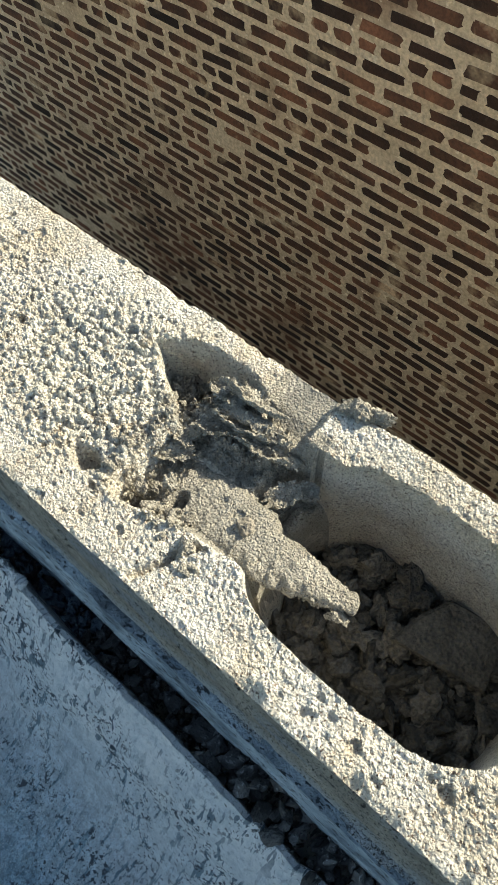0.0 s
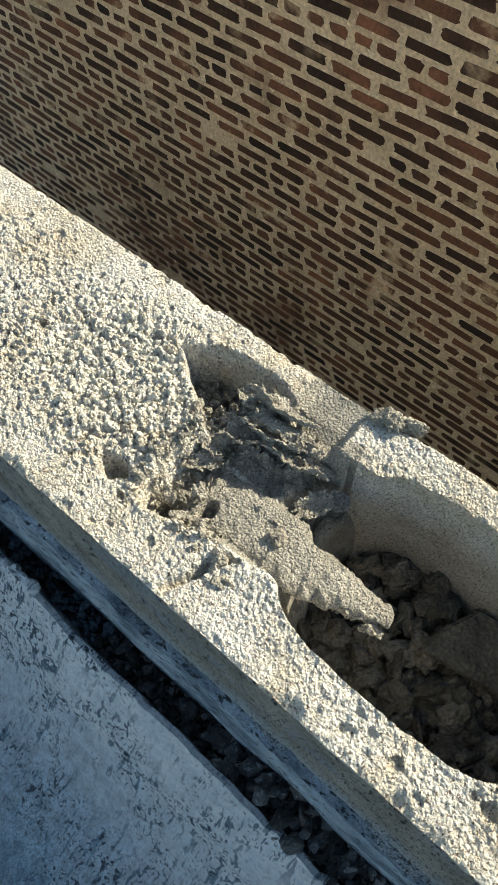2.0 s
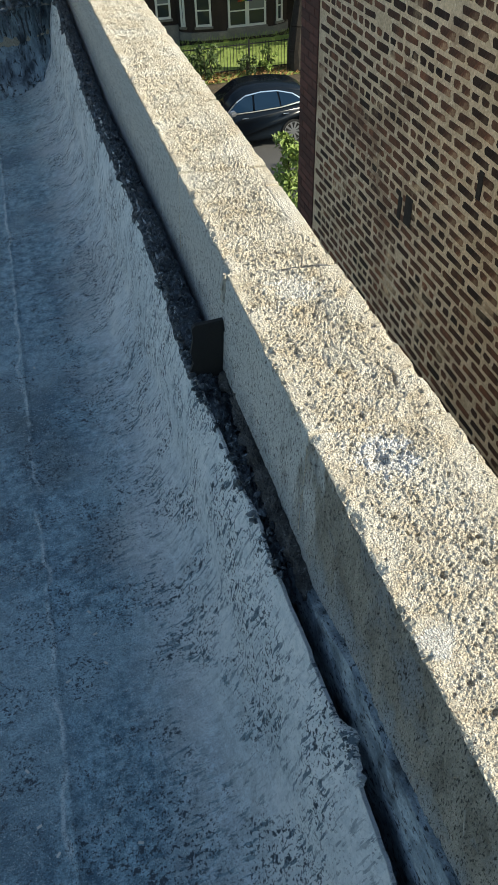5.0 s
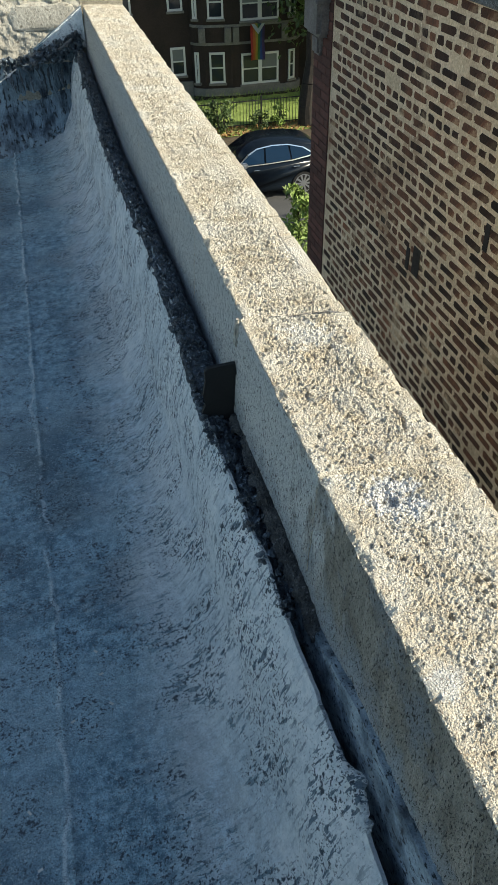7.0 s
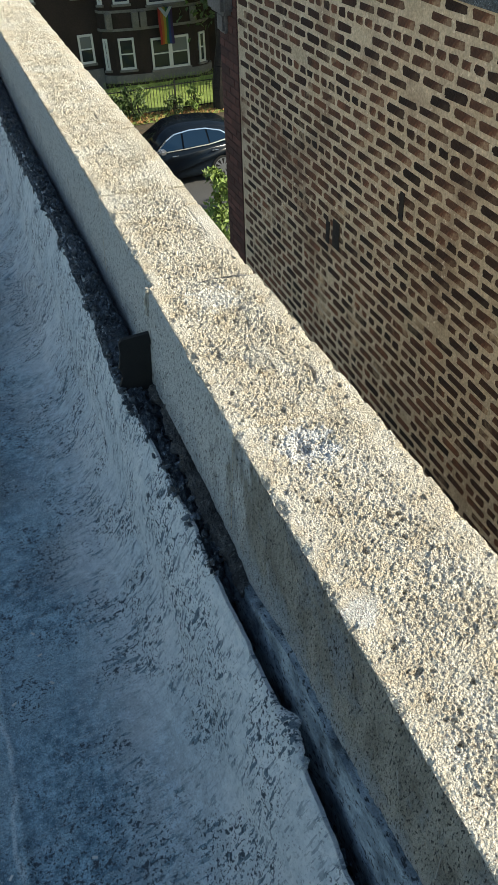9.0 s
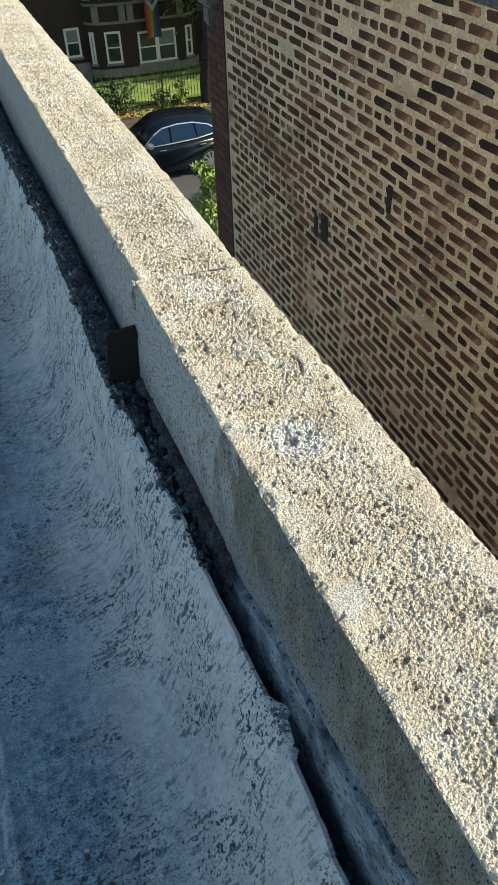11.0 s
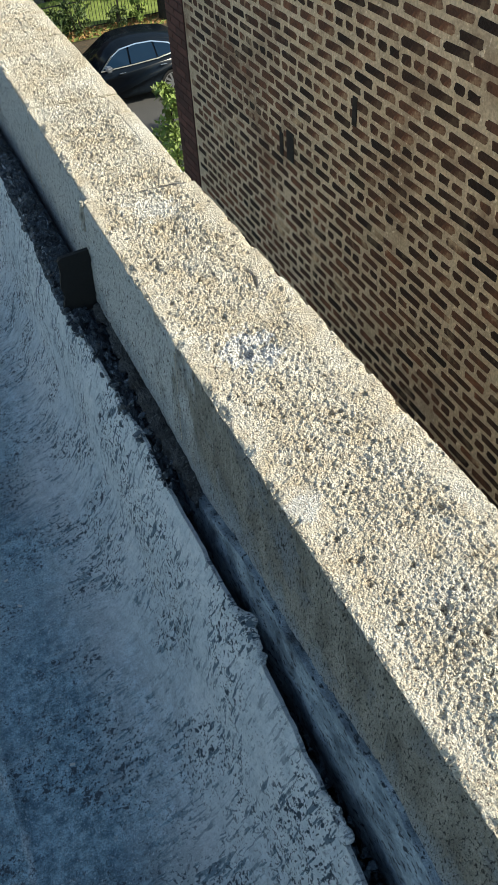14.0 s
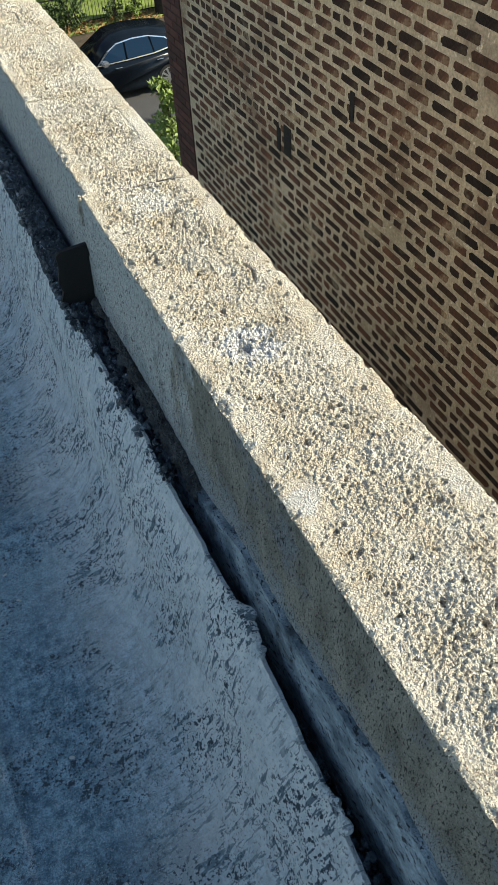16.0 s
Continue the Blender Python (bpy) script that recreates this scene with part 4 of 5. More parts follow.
q = np.stack([idx[:-1, :-1], idx[1:, :-1], idx[1:, 1:], idx[:-1, 1:]], -1).reshape(-1, 4).tolist()
tagged(mesh("joint_dirt", np.stack([jx, 0.480 + ju * jw + 0.10 * (jx + 0.1) * 0.3, jz], -1).reshape(-1, 3).tolist(), q, DUST), "dark filler strip in the open block joint", "dirt", kind="stuff")

# mortar bead and rubber flap at the open joint
tongue("mortar_bead", [(-0.100, 0.484, -0.006, 0.005, 0.006), (-0.103, 0.484, -0.03, 0.005, 0.006), (-0.105, 0.484, -0.06, 0.004, 0.005)], STONE, "bead of pale mortar in the open block joint", "mortar", 31, 24, 14)
b = bmesh.new()
flap = [(-0.171, -0.204), (-0.1765, -0.192), (-0.168, -0.170), (-0.172, -0.15), (-0.1655, -0.120), (-0.166, -0.098), (-0.160, -0.092), (-0.109, -0.089), (-0.104, -0.15), (-0.112, -0.209)]
lo = [b.verts.new((x, 0.474, z)) for x, z in flap]
hi = [b.verts.new((x, 0.481, z + 0.001)) for x, z in flap]
b.faces.new(lo)
b.faces.new(hi[::-1])
for k in range(len(flap)):
    b.faces.new((lo[k - 1], hi[k - 1], hi[k], lo[k]))
bmesh.ops.recalc_face_normals(b, faces=b.faces)
tagged(part("rubber_flap", b, RUBBER), "square black rubber flap sticking out of the block joint", "rubber flap")

# a torn strip of coated felt still stuck to the foot of the blocks
sy, su = np.meshgrid(np.linspace(-1.6, 0.06, 640), np.linspace(0, 1, 30), indexing="ij")
rim_z = np.interp(sy, [-1.6, -0.75, -0.6, -0.5, -0.4, -0.28, -0.17, -0.05, 0.06], [-0.205, -0.200, -0.196, -0.172, -0.180, -0.198, -0.190, -0.225, -0.250]) + 0.014 * (rough_noise(sy * 22, sy * 0, 281, 5) - 0.5)
sz = rim_z + (-0.40 - rim_z) * su
swell = 0.004 + 0.006 * step(su, 0.0, 0.35) - 0.003 * step(su, 0.5, 1.0)
sx = -0.1 + rim_z * np.sin(roll_at(sy)) - 0.004 - swell - 0.006 * (rough_noise(sy * 16, su * 4, 283, 5) - 0.5) - 0.0025 * (rough_noise(sy * 120 + su * 30, su * 12, 287, 3) - 0.5)
sx, sy, sz = (np.concatenate([e_, a_], 1) for a_, e_ in ((sx, sx[:, :1] + 0.02), (sy, sy[:, :1]), (sz, sz[:, :1] + 0.001)))
idx = np.arange(sx.size).reshape(sx.shape)
q = np.stack([idx[:-1, :-1], idx[1:, :-1], idx[1:, 1:], idx[:-1, 1:]], -1).reshape(-1, 4).tolist()
tagged(mesh("felt_strip", np.stack([sx, sy, sz], -1).reshape(-1, 3).tolist(), q, STRIP_FELT), "torn strip of blue-grey coated felt along the foot of the blocks", "roof flashing", kind="structure")

# scratches and scraps
for y, z, l_, a in ((-0.40, -0.085, 0.018, 75), (-0.475, -0.10, 0.022, 88), (-0.20, -0.17, 0.010, 20)):
    o = part("mortar_scrape", boxed((-0.0005, -l_, -0.0006), (0.0005, l_, 0.0006)), STONE)
    o.matrix_world = pose(-0.1 + z * math.sin(float(roll_at(y))) - 0.0022, y, z, a, 0, 0)
    tagged(o, "pale scrape mark on the block face", "scrape mark")
rn2 = random.Random(9)
for k in range(14):
    o = part("paint_chip", boxed((-0.004, -0.0018, 0), (0.004, 0.0018, 0.0012)), WHITE)
    o.matrix_world = pose(rn2.uniform(-0.6, -0.38), rn2.uniform(-0.5, 1.2), -0.541, 0, 0, rn2.uniform(0, 180))
    tagged(o, "tiny white chip lying on the felt roof", "paint chip", "chips on the roof")

# ---- front parapet ----
front = tagged(empty("front_parapet"), "front parapet of rough limestone with smeared mortar", "parapet", kind="structure")
part("wall_core", boxed((-7.0, 3.475, -0.85), (0.1, 3.75, 0.75)), MORTAR, front)
gx, gz = np.meshgrid(np.linspace(-1.5, -0.1, 200), np.linspace(-0.235, 0.75, 150), indexing="ij")
d, c = cells(gx / 0.05, gz / 0.035, 301)
gy = 3.462 - 0.034 * rough_noise(gx * 22, gz * 22, 303, 5) - 0.008 * (0.5 - d) * c
idx = np.arange(gx.size).reshape(gx.shape)
q = np.stack([idx[:-1, :-1], idx[1:, :-1], idx[1:, 1:], idx[:-1, 1:]], -1).reshape(-1, 4).tolist()
mesh("mortar_smear", np.stack([gx, gy, gz], -1).reshape(-1, 3).tolist(), q, STONE, front)
for x, z, w, h in ((-0.285, -0.055, 0.30, 0.105), (-0.60, -0.05, 0.26, 0.12), (-0.88, -0.06, 0.24, 0.12), (-0.20, 0.09, 0.2, 0.10), (-0.50, 0.10, 0.34, 0.12), (-0.85, 0.09, 0.3, 0.11), (-0.62, -0.19, 0.25, 0.08)):
    vs, fs = rock_shape(int(1000 + x * 100), 3, 0.12)
    vs = np.sign(vs) * np.abs(vs) ** 0.42 * np.array((w * 0.52, 0.026, h * 0.55)) + np.array((x, 3.46, z + 0.02))
    mesh("limestone_block", vs.tolist(), fs, STONE, front)
# felt turned up against the front parapet
gx, s_ = np.meshgrid(np.linspace(-1.1, -0.13, 190), np.linspace(0, 1, 60), indexing="ij")
gy = 2.90 + 0.40 * rough_noise(gx * 9, gx * 0, 319, 5) * (1 - s_) + (0.55 - 0.06 * (1 - s_)) * np.minimum(1, s_ * 1.35)
gz = np.where(s_ < 0.74, -0.555 + 0.16 * (s_ / 0.74) ** 2.4, -0.395 + 0.19 * (s_ - 0.74) / 0.26)
gz = gz + 0.05 * step(gx, -0.42, -0.15) * s_ + 0.022 * (rough_noise(gx * 12, s_ * 5, 311, 5) - 0.5) * step(s_, 0, 0.3)
gy = gy - 0.02 * rough_noise(gx * 25, s_ * 6, 313, 4) * step(s_, 0.4, 0.8)
idx = np.arange(gx.size).reshape(gx.shape)
q = np.stack([idx[:-1, :-1], idx[1:, :-1], idx[1:, 1:], idx[:-1, 1:]], -1).reshape(-1, 4).tolist()
tagged(mesh("front_flashing", np.stack([gx, gy, gz], -1).reshape(-1, 3).tolist(), q, FRONT_FELT), "coated felt turned up against the front parapet", "roof flashing", kind="structure")
spots = [((x, 3.435 + rnd.uniform(-0.015, 0.01), -0.215 + 0.06 * max(0.0, min(1.0, (x + 0.42) / 0.27)) + rnd.uniform(-0.02, 0.015)), rnd.choice((0.006, 0.01, 0.014))) for x in (rnd.uniform(-0.9, -0.14) for k in range(260))]
crumbs("mastic", spots, BITUMEN, "black mastic along the top of the front flashing", "mastic")
for k, (p, t) in enumerate((([(-0.19, 3.42, -0.165, 0.010, 0.003), (-0.23, 3.415, -0.18, 0.013, 0.003), (-0.30, 3.41, -0.205, 0.008, 0.003)], 1), ([(-0.44, 3.40, -0.235, 0.006, 0.003), (-0.50, 3.38, -0.27, 0.010, 0.003), (-0.57, 3.37, -0.30, 0.008, 0.003)], 2), ([(-0.33, 3.41, -0.215, 0.006, 0.003), (-0.36, 3.405, -0.222, 0.009, 0.003), (-0.41, 3.40, -0.225, 0.006, 0.003)], 3))):
    tongue("felt_scrap", p, ALLOY, "crumpled bright foil scrap on the flashing", "foil scrap", 40 + k, 26, 12, 0.006)

# the corner: a coated gusset, and torn mastic below it
gu, gv = np.meshgrid(np.linspace(0, 1, 50), np.linspace(0, 1, 30), indexing="ij")
gx = -0.345 + 0.245 * gu
lo_, hi_ = -0.20 + 0.03 * gu, -0.165 + 0.165 * gu
gz = lo_ + (hi_ - lo_) * gv
gy = 3.418 - 0.012 * rough_noise(gx * 20, gz * 20, 321, 4) + 0.006 * gv
gx, gy, gz = (np.concatenate([a_, e_], 1) for a_, e_ in ((gx, gx[:, -1:]), (gy, gy[:, -1:] + 0.07), (gz, gz[:, -1:] + 0.002)))
idx = np.arange(gx.size).reshape(gx.shape)
q = np.stack([idx[:-1, :-1], idx[1:, :-1], idx[1:, 1:], idx[:-1, 1:]], -1).reshape(-1, 4).tolist()
tagged(mesh("corner_gusset", np.stack([gx, gy, gz], -1).reshape(-1, 3).tolist(), q, MEMBRANE), "coated felt gusset folded into the parapet corner", "roof flashing", kind="structure")
spots = []
for k in range(420):
    u = rnd.random()
    spots.append(((-0.37 + 0.24 * u + rnd.gauss(0, 0.012), 3.40 + rnd.uniform(-0.03, 0.012), -0.216 + 0.085 * u + rnd.gauss(0, 0.016)), rnd.choice((0.005, 0.008, 0.011, 0.015))))
crumbs("mastic", spots, BITUMEN, "torn lumps of black mastic in the parapet corner", "mastic")
for k, (p, t) in enumerate((([(-0.16, 3.375, -0.115, 0.004, 0.003), (-0.20, 3.37, -0.145, 0.008, 0.004), (-0.25, 3.37, -0.165, 0.006, 0.003), (-0.29, 3.375, -0.19, 0.005, 0.003)], 1), ([(-0.30, 3.38, -0.20, 0.005, 0.003), (-0.34, 3.375, -0.205, 0.007, 0.003), (-0.38, 3.375, -0.22, 0.004, 0.003)], 2))):
    tongue("felt_scrap", p, ZINC, "crumpled grey foil scrap torn from the felt", "foil scrap", 60 + k, 30, 12, 0.006)
for k in range(9):
    x = -0.50 + 0.035 * k + rnd.uniform(-0.01, 0.01)
    tongue("mastic_drip", [(x, 3.395, -0.235, 0.004, 0.003), (x + rnd.uniform(-0.01, 0.02), 3.385, -0.27, 0.005, 0.003), (x + rnd.uniform(-0.01, 0.03), 3.36, -0.31 - rnd.uniform(0, 0.03), 0.003, 0.003)], BITUMEN, "drip of black mastic run down the felt", "mastic drip", 70 + k, 18, 10, 0.002)

# details of the neighbour's wall
# solid dark boxes stand for the shade inside the slots and notch
for y, z, w, h in ((3.70, -1.71, 0.10, 0.20), (3.83, -1.74, 0.05, 0.16), (2.91, -1.19, 0.045, 0.16)):
    tagged(part("brick_gap", boxed((WX - 0.0065, y - w / 2, z - h / 2), (WX + 0.05, y + w / 2, z + h / 2)), GAP_SHADE), "near-black block painted as the shaded gap of a missing brick", "wall gap", "gaps in the brick wall")
head = tagged(empty("conductor_head"), "weathered zinc rainwater head at the wall corner", "rainwater head")
part("hopper", boxed((WX - 0.10, 5.62, -0.70), (WX + 0.12, 5.98, -0.10), 0.03), ZINC, head)
part("spout", boxed((WX - 0.05, 5.74, -0.85), (WX + 0.06, 5.90, -0.70), 0.02), ZINC, head)
part("rim", boxed((WX - 0.12, 5.60, -0.46), (WX + 0.12, 6.0, -0.42), 0.01), ZINC, head)


# ---- street ----
def slab(name, lo, hi, mat, label, category):
    return tagged(part(name, boxed(lo, hi), mat), label, category, kind="structure")


slab("ground", (-400, -60, GROUND - 1.5), (400, 600, GROUND - 0.45), PAVING, "pale ground reaching far along the street", "ground")
slab("front_yard", (-400, -20, GROUND - 0.6), (400, 15.5, GROUND + 0.12), PAVING, "concrete front yards beside the houses", "yard")
slab("road", (-400, 15.5, GROUND - 0.6), (400, 25.6, GROUND), ASPHALT, "worn grey asphalt street with tree shadows", "road")
# kerb and pavement get the dark colour in place of tree shade
slab("kerb", (-400, 25.6, GROUND - 0.6), (400, 25.8, GROUND + 0.14), SHADED_VERGE, "concrete kerb along the far pavement", "kerb")
slab("pavement", (-400, 25.8, GROUND - 0.6), (400, 28.0, GROUND + 0.12), SHADED_VERGE, "strip with dead leaves in front of the fence, darkened for tree shade", "soil strip")
gx, gy = np.meshgrid(np.linspace(-6, 22, 160), np.linspace(28.0, 34.6, 60), indexing="ij")
gz = GROUND + 0.13 - 0.45 * step(gy, 28.6, 34.6) + 0.03 * rough_noise(gx * 4, gy * 4, 401, 4)
idx = np.arange(gx.size).reshape(gx.shape)
q = np.stack([idx[:-1, :-1], idx[1:, :-1], idx[1:, 1:], idx[:-1, 1:]], -1).reshape(-1, 4).tolist()
tagged(mesh("lawn", np.stack([gx, gy, gz], -1).reshape(-1, 3).tolist(), q, LAWN), "sunlit mown front lawn behind the fence", "lawn", kind="structure")
rnd = random.Random(21)


def blades(name, n, where, size, mat, label, category, kind="stuff", upright=0.0):
    """Leaves or grass blades: small folded diamonds."""
    V, F = [], []
    for _ in range(n):
        p = Vector(where())
        t = Euler((rnd.uniform(-1.2, 1.2) * (1 - upright), rnd.uniform(-1.2, 1.2) * (1 - upright), rnd.uniform(0, 6.28))).to_matrix()
        s = size * rnd.uniform(0.6, 1.3)
        if upright:
            pts = [(-0.1, 0, 0), (0.1, 0, 0), (0.03, 0.1, 0.7), (0.0, 0.3, 1.1)]
        else:
            pts = [(-0.5, 0, 0), (0, -0.28, 0.08), (0.5, 0, -0.06), (0, 0.28, 0.08)]
        k = len(V)
        V += [tuple(p + t @ (Vector(c) * s)) for c in pts]
        F += [(k, k + 1, k + 2), (k, k + 2, k + 3)]
    ob = mesh(name, V, F, mat)
    if kind:
        tagged(ob, label, category, kind=kind)
    return ob


blades("grass", 3500, lambda: (rnd.uniform(3, 12.5), rnd.uniform(29.2, 34.3), GROUND - 0.05), 0.11, LAWN, "short green grass blades on the lawn", "grass", upright=0.8)
blades("leaf_litter", 1800, lambda: (rnd.uniform(2, 13), rnd.uniform(28.0, 29.1), GROUND + 0.14 + rnd.uniform(0, 0.05)), 0.14, material("fallen_leaves", (0.24, 0.13, 0.05), (0.36, 0.22, 0.09), 3, 0.9, 0, 20, vary=0.5), "brown fallen leaves along the fence", "leaf litter")


def bush(x, y, z, r, h, n, size, mat, label):
    b = empty("bush", (x, y, z))
    clumps = [(rnd.uniform(-r, r) * 0.8, rnd.uniform(-r, r) * 0.8, rnd.uniform(0.15, 1) * h, rnd.uniform(0.2, 0.45) * r) for _ in range(14)]

    def where():
        cx, cy, cz, cr = rnd.choice(clumps)
        d = Vector((rnd.gauss(0, 1), rnd.gauss(0, 1), rnd.gauss(0, 1))).normalized() * cr * rnd.uniform(0.4, 1.1)
        return (cx + d.x, cy + d.y, max(0.03, cz + d.z))

    ob = blades("foliage", n, where, size, mat, "", "", kind="")
    ob.parent = b
    for k in range(5):
        stem = bmesh.new()
        bmesh.ops.create_cone(stem, segments=6, radius1=0.02, radius2=0.008, depth=h * 0.8, matrix=pose(rnd.uniform(-r, r) * 0.3, rnd.uniform(-r, r) * 0.3, h * 0.4, rnd.uniform(-15, 15), rnd.uniform(-15, 15)))
        part("stem", stem, BARK, b)
    return tagged(b, label, "bush", "bushes by the fence")


bush(6.15, 28.55, GROUND + 0.12, 0.5, 1.1, 700, 0.13, DARK_LEAF, "loose dark green bush beside the iron fence")
bush(7.75, 28.6, GROUND + 0.12, 0.35, 0.7, 350, 0.12, DARK_LEAF, "small dark green bush beside the iron fence")
bush(8.55, 28.7, GROUND + 0.12, 0.35, 0.75, 350, 0.12, LEAF, "small light green bush beside the iron fence")
bush(5.2, 28.6, GROUND + 0.12, 0.6, 1.0, 600, 0.13, DARK_LEAF, "leafy bush beside the iron fence")

# iron fence
fence = tagged(empty("iron_fence", (0, 28.97, GROUND + 0.1)), "black wrought iron fence along the front lawn", "fence")
for z in (0.12, 0.98):
    part("rail", boxed((0, -0.015, z - 0.015), (14, 0.015, z + 0.015)), IRON, fence)
picket = bpy.data.meshes.new("picket")
b = boxed((-0.008, -0.008, 0.03), (0.008, 0.008, 1.04))
b.to_mesh(picket)
b.free()
picket.materials.append(IRON)
for k in range(112):
    o = new("picket", picket)
    o.parent, o.location = fence, (0.125 * k + 0.03, 0, 0)
for k in range(8):
    part("post", boxed((0.25 + 1.9 * k, -0.03, -0.05), (0.31 + 1.9 * k, 0.03, 1.14), 0.006), IRON, fence)

# ---- apartment building across the street ----
building = tagged(empty("apartment_building", (0, 0, 0)), "brown brick apartment building with a rounded bay, darkened for tree shade", "building")
BASE = GROUND - 0.5
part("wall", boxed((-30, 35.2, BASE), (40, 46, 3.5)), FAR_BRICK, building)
part("roof", boxed((-30.2, 35.0, 3.5), (40.2, 46.2, 3.9), 0.05), STONE, building)
BAY = [(6.45, 35.25), (6.55, 34.98), (6.95, 34.72), (8.1, 34.5), (10.55, 34.5), (11.1, 34.75), (11.35, 35.05), (11.4, 35.25)]


def bay_band(name, z0, z1, out, mat, label=""):
    b = bmesh.new()
    cx, cy = 8.9, 35.4
    ring = [(cx + (x - cx) * (1 + out / 2.4), cy + (y - cy) * (1 + out / 0.9)) for x, y in BAY]
    lo_, hi_ = [b.verts.new((x, y, z0)) for x, y in ring], [b.verts.new((x, y, z1)) for x, y in ring]
    for k in range(len(ring) - 1):
        b.faces.new((lo_[k], lo_[k + 1], hi_[k + 1], hi_[k]))
    b.faces.new(hi_)
    b.faces.new(lo_[::-1])
    return part(name, b, mat, building, label)


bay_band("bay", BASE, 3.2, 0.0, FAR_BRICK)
# grey trim darkened to sit in the facade's shade
FAR_STONE = material("shaded_limestone_trim", (0.12, 0.115, 0.10), (0.17, 0.16, 0.14), 3, 0.9, 0.3, 30)
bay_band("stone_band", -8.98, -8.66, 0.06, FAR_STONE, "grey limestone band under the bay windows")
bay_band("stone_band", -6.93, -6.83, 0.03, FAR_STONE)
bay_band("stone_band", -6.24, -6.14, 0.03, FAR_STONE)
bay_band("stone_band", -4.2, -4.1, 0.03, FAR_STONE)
part("plinth", boxed((-30, 35.1, BASE), (6.45, 35.25, -8.4)), FAR_STONE, building)


def window(a, b_, z0, z1, sashes=1):
    """A white double-hung window across the wall from a to b_."""
    ax, bx = Vector((*a, 0)), Vector((*b_, 0))
    w = (bx - ax).length
    turn = math.degrees(math.atan2(bx.y - ax.y, bx.x - ax.x))
    win = empty("window")
    win.parent = building
    win.matrix_basis = pose(ax.x, ax.y, z0, 0, 0, turn)
    h = z1 - z0
    part("window_sill", boxed((-0.06, -0.10, -0.09), (w + 0.06, 0.03, 0.0), 0.01), FAR_STONE, win)
    for k in range(sashes):
        x0, x1 = k * w / sashes, (k + 1) * w / sashes
        f = bmesh.new()
        e = 0.085
        box(f, (x0, -0.05, 0), (x0 + e, 0.02, h))
        box(f, (x1 - e, -0.05, 0), (x1, 0.02, h))
        box(f, (x0 + e, -0.05, 0), (x1 - e, 0.02, e))
        box(f, (x0 + e, -0.05, h - e), (x1 - e, 0.02, h))
        part("window_frame", f, WHITE, win)
        part("meeting_rail", boxed((x0 + e, -0.035, h * 0.48), (x1 - e, 0.015, h * 0.48 + 0.05)), WHITE, win)
        part("pane", boxed((x0 + e, -0.012, e), (x1 - e, -0.004, h * 0.48)), GLASS, win)
        part("pane", boxed((x0 + e, -0.020, h * 0.48 + 0.05), (x1 - e, -0.012, h - e)), GLASS if (k + int(z0 * 3)) % 2 else BLIND, win)
    return win


for z0, z1 in ((-8.56, -7.30), (-6.03, -4.75), (-3.5, -2.2)):
    window((8.52, 34.49), (10.22, 34.49), z0, z1, 2)
    window((7.13, 34.68), (7.80, 34.55), z0 + 0.12, z1 + 0.1)
    window((10.70, 34.56), (11.02, 34.70), z0 + 0.05, z1)
    window((6.55, 34.97), (6.72, 34.86), z0 + 0.12, z1 + 0.1)
    window((5.52, 35.19), (6.17, 35.19), z0 + 0.42, z1 + 0.3)
    window((3.3, 35.19), (4.0, 35.19), z0 + 0.42, z1 + 0.3)
    window((1.0, 35.19), (1.7, 35.19), z0 + 0.42, z1 + 0.3)
for x in (6.85, 7.95, 8.3, 10.5):
    part("stone_panel", boxed((x - 0.14, 34.40 if x > 7.5 else 34.62, -6.83), (x + 0.14, 34.8, -6.24), 0.02), FAR_STONE, building)

flag = tagged(empty("flag", (9.2, 34.2, -6.1)), "striped rainbow flag with a pale chevron hanging below a window", "flag")
part("pole", boxed((-0.015, -0.3, 0.0), (0.015, 0.3, 0.03)), IRON, flag)
# stripe colours are dimmed for the shade on the facade
for k, colour in enumerate(((0.22, 0.02, 0.012), (0.26, 0.07, 0.012), (0.20, 0.16, 0.02), (0.02, 0.09, 0.03), (0.012, 0.035, 0.12), (0.03, 0.015, 0.06))):
    b = bmesh.new()
    n = 8
    x0 = -0.31 + k * 0.104
    cols = []
    for j in range(n + 1):
        z = -0.02 - j * 1.42 / n
        y = 0.05 * math.sin(j * 0.7 + k * 0.9)
        cols.append((b.verts.new((x0, y, z)), b.verts.new((x0 + 0.104, 0.05 * math.sin(j * 0.7 + (k + 1) * 0.9), z))))
    for j in range(n):
        b.faces.new((cols[j][0], cols[j + 1][0], cols[j + 1][1], cols[j][1]))
    part("stripe", b, plain("flag_cloth", colour, 0.9), flag)
b = bmesh.new()
b.faces.new([b.verts.new(p) for p in ((-0.31, -0.07, -0.01), (0.0, -0.09, -0.42), (0.31, -0.07, -0.01), (0.16, -0.08, -0.01), (0.0, -0.09, -0.2), (-0.16, -0.08, -0.01))])
part("chevron", b, plain("pale_flag_cloth", (0.25, 0.28, 0.29), 0.9), flag)


# ---- trees ----
def limb(bm, a, c, r0, r1, seg=9):
    a, c = Vector(a), Vector(c)
    d = c - a
    m = Matrix.Translation((a + c) / 2) @ d.to_track_quat("Z", "Y").to_matrix().to_4x4()
    bmesh.ops.create_cone(bm, cap_ends=True, segments=seg, radius1=r0, radius2=r1, depth=d.length, matrix=m)


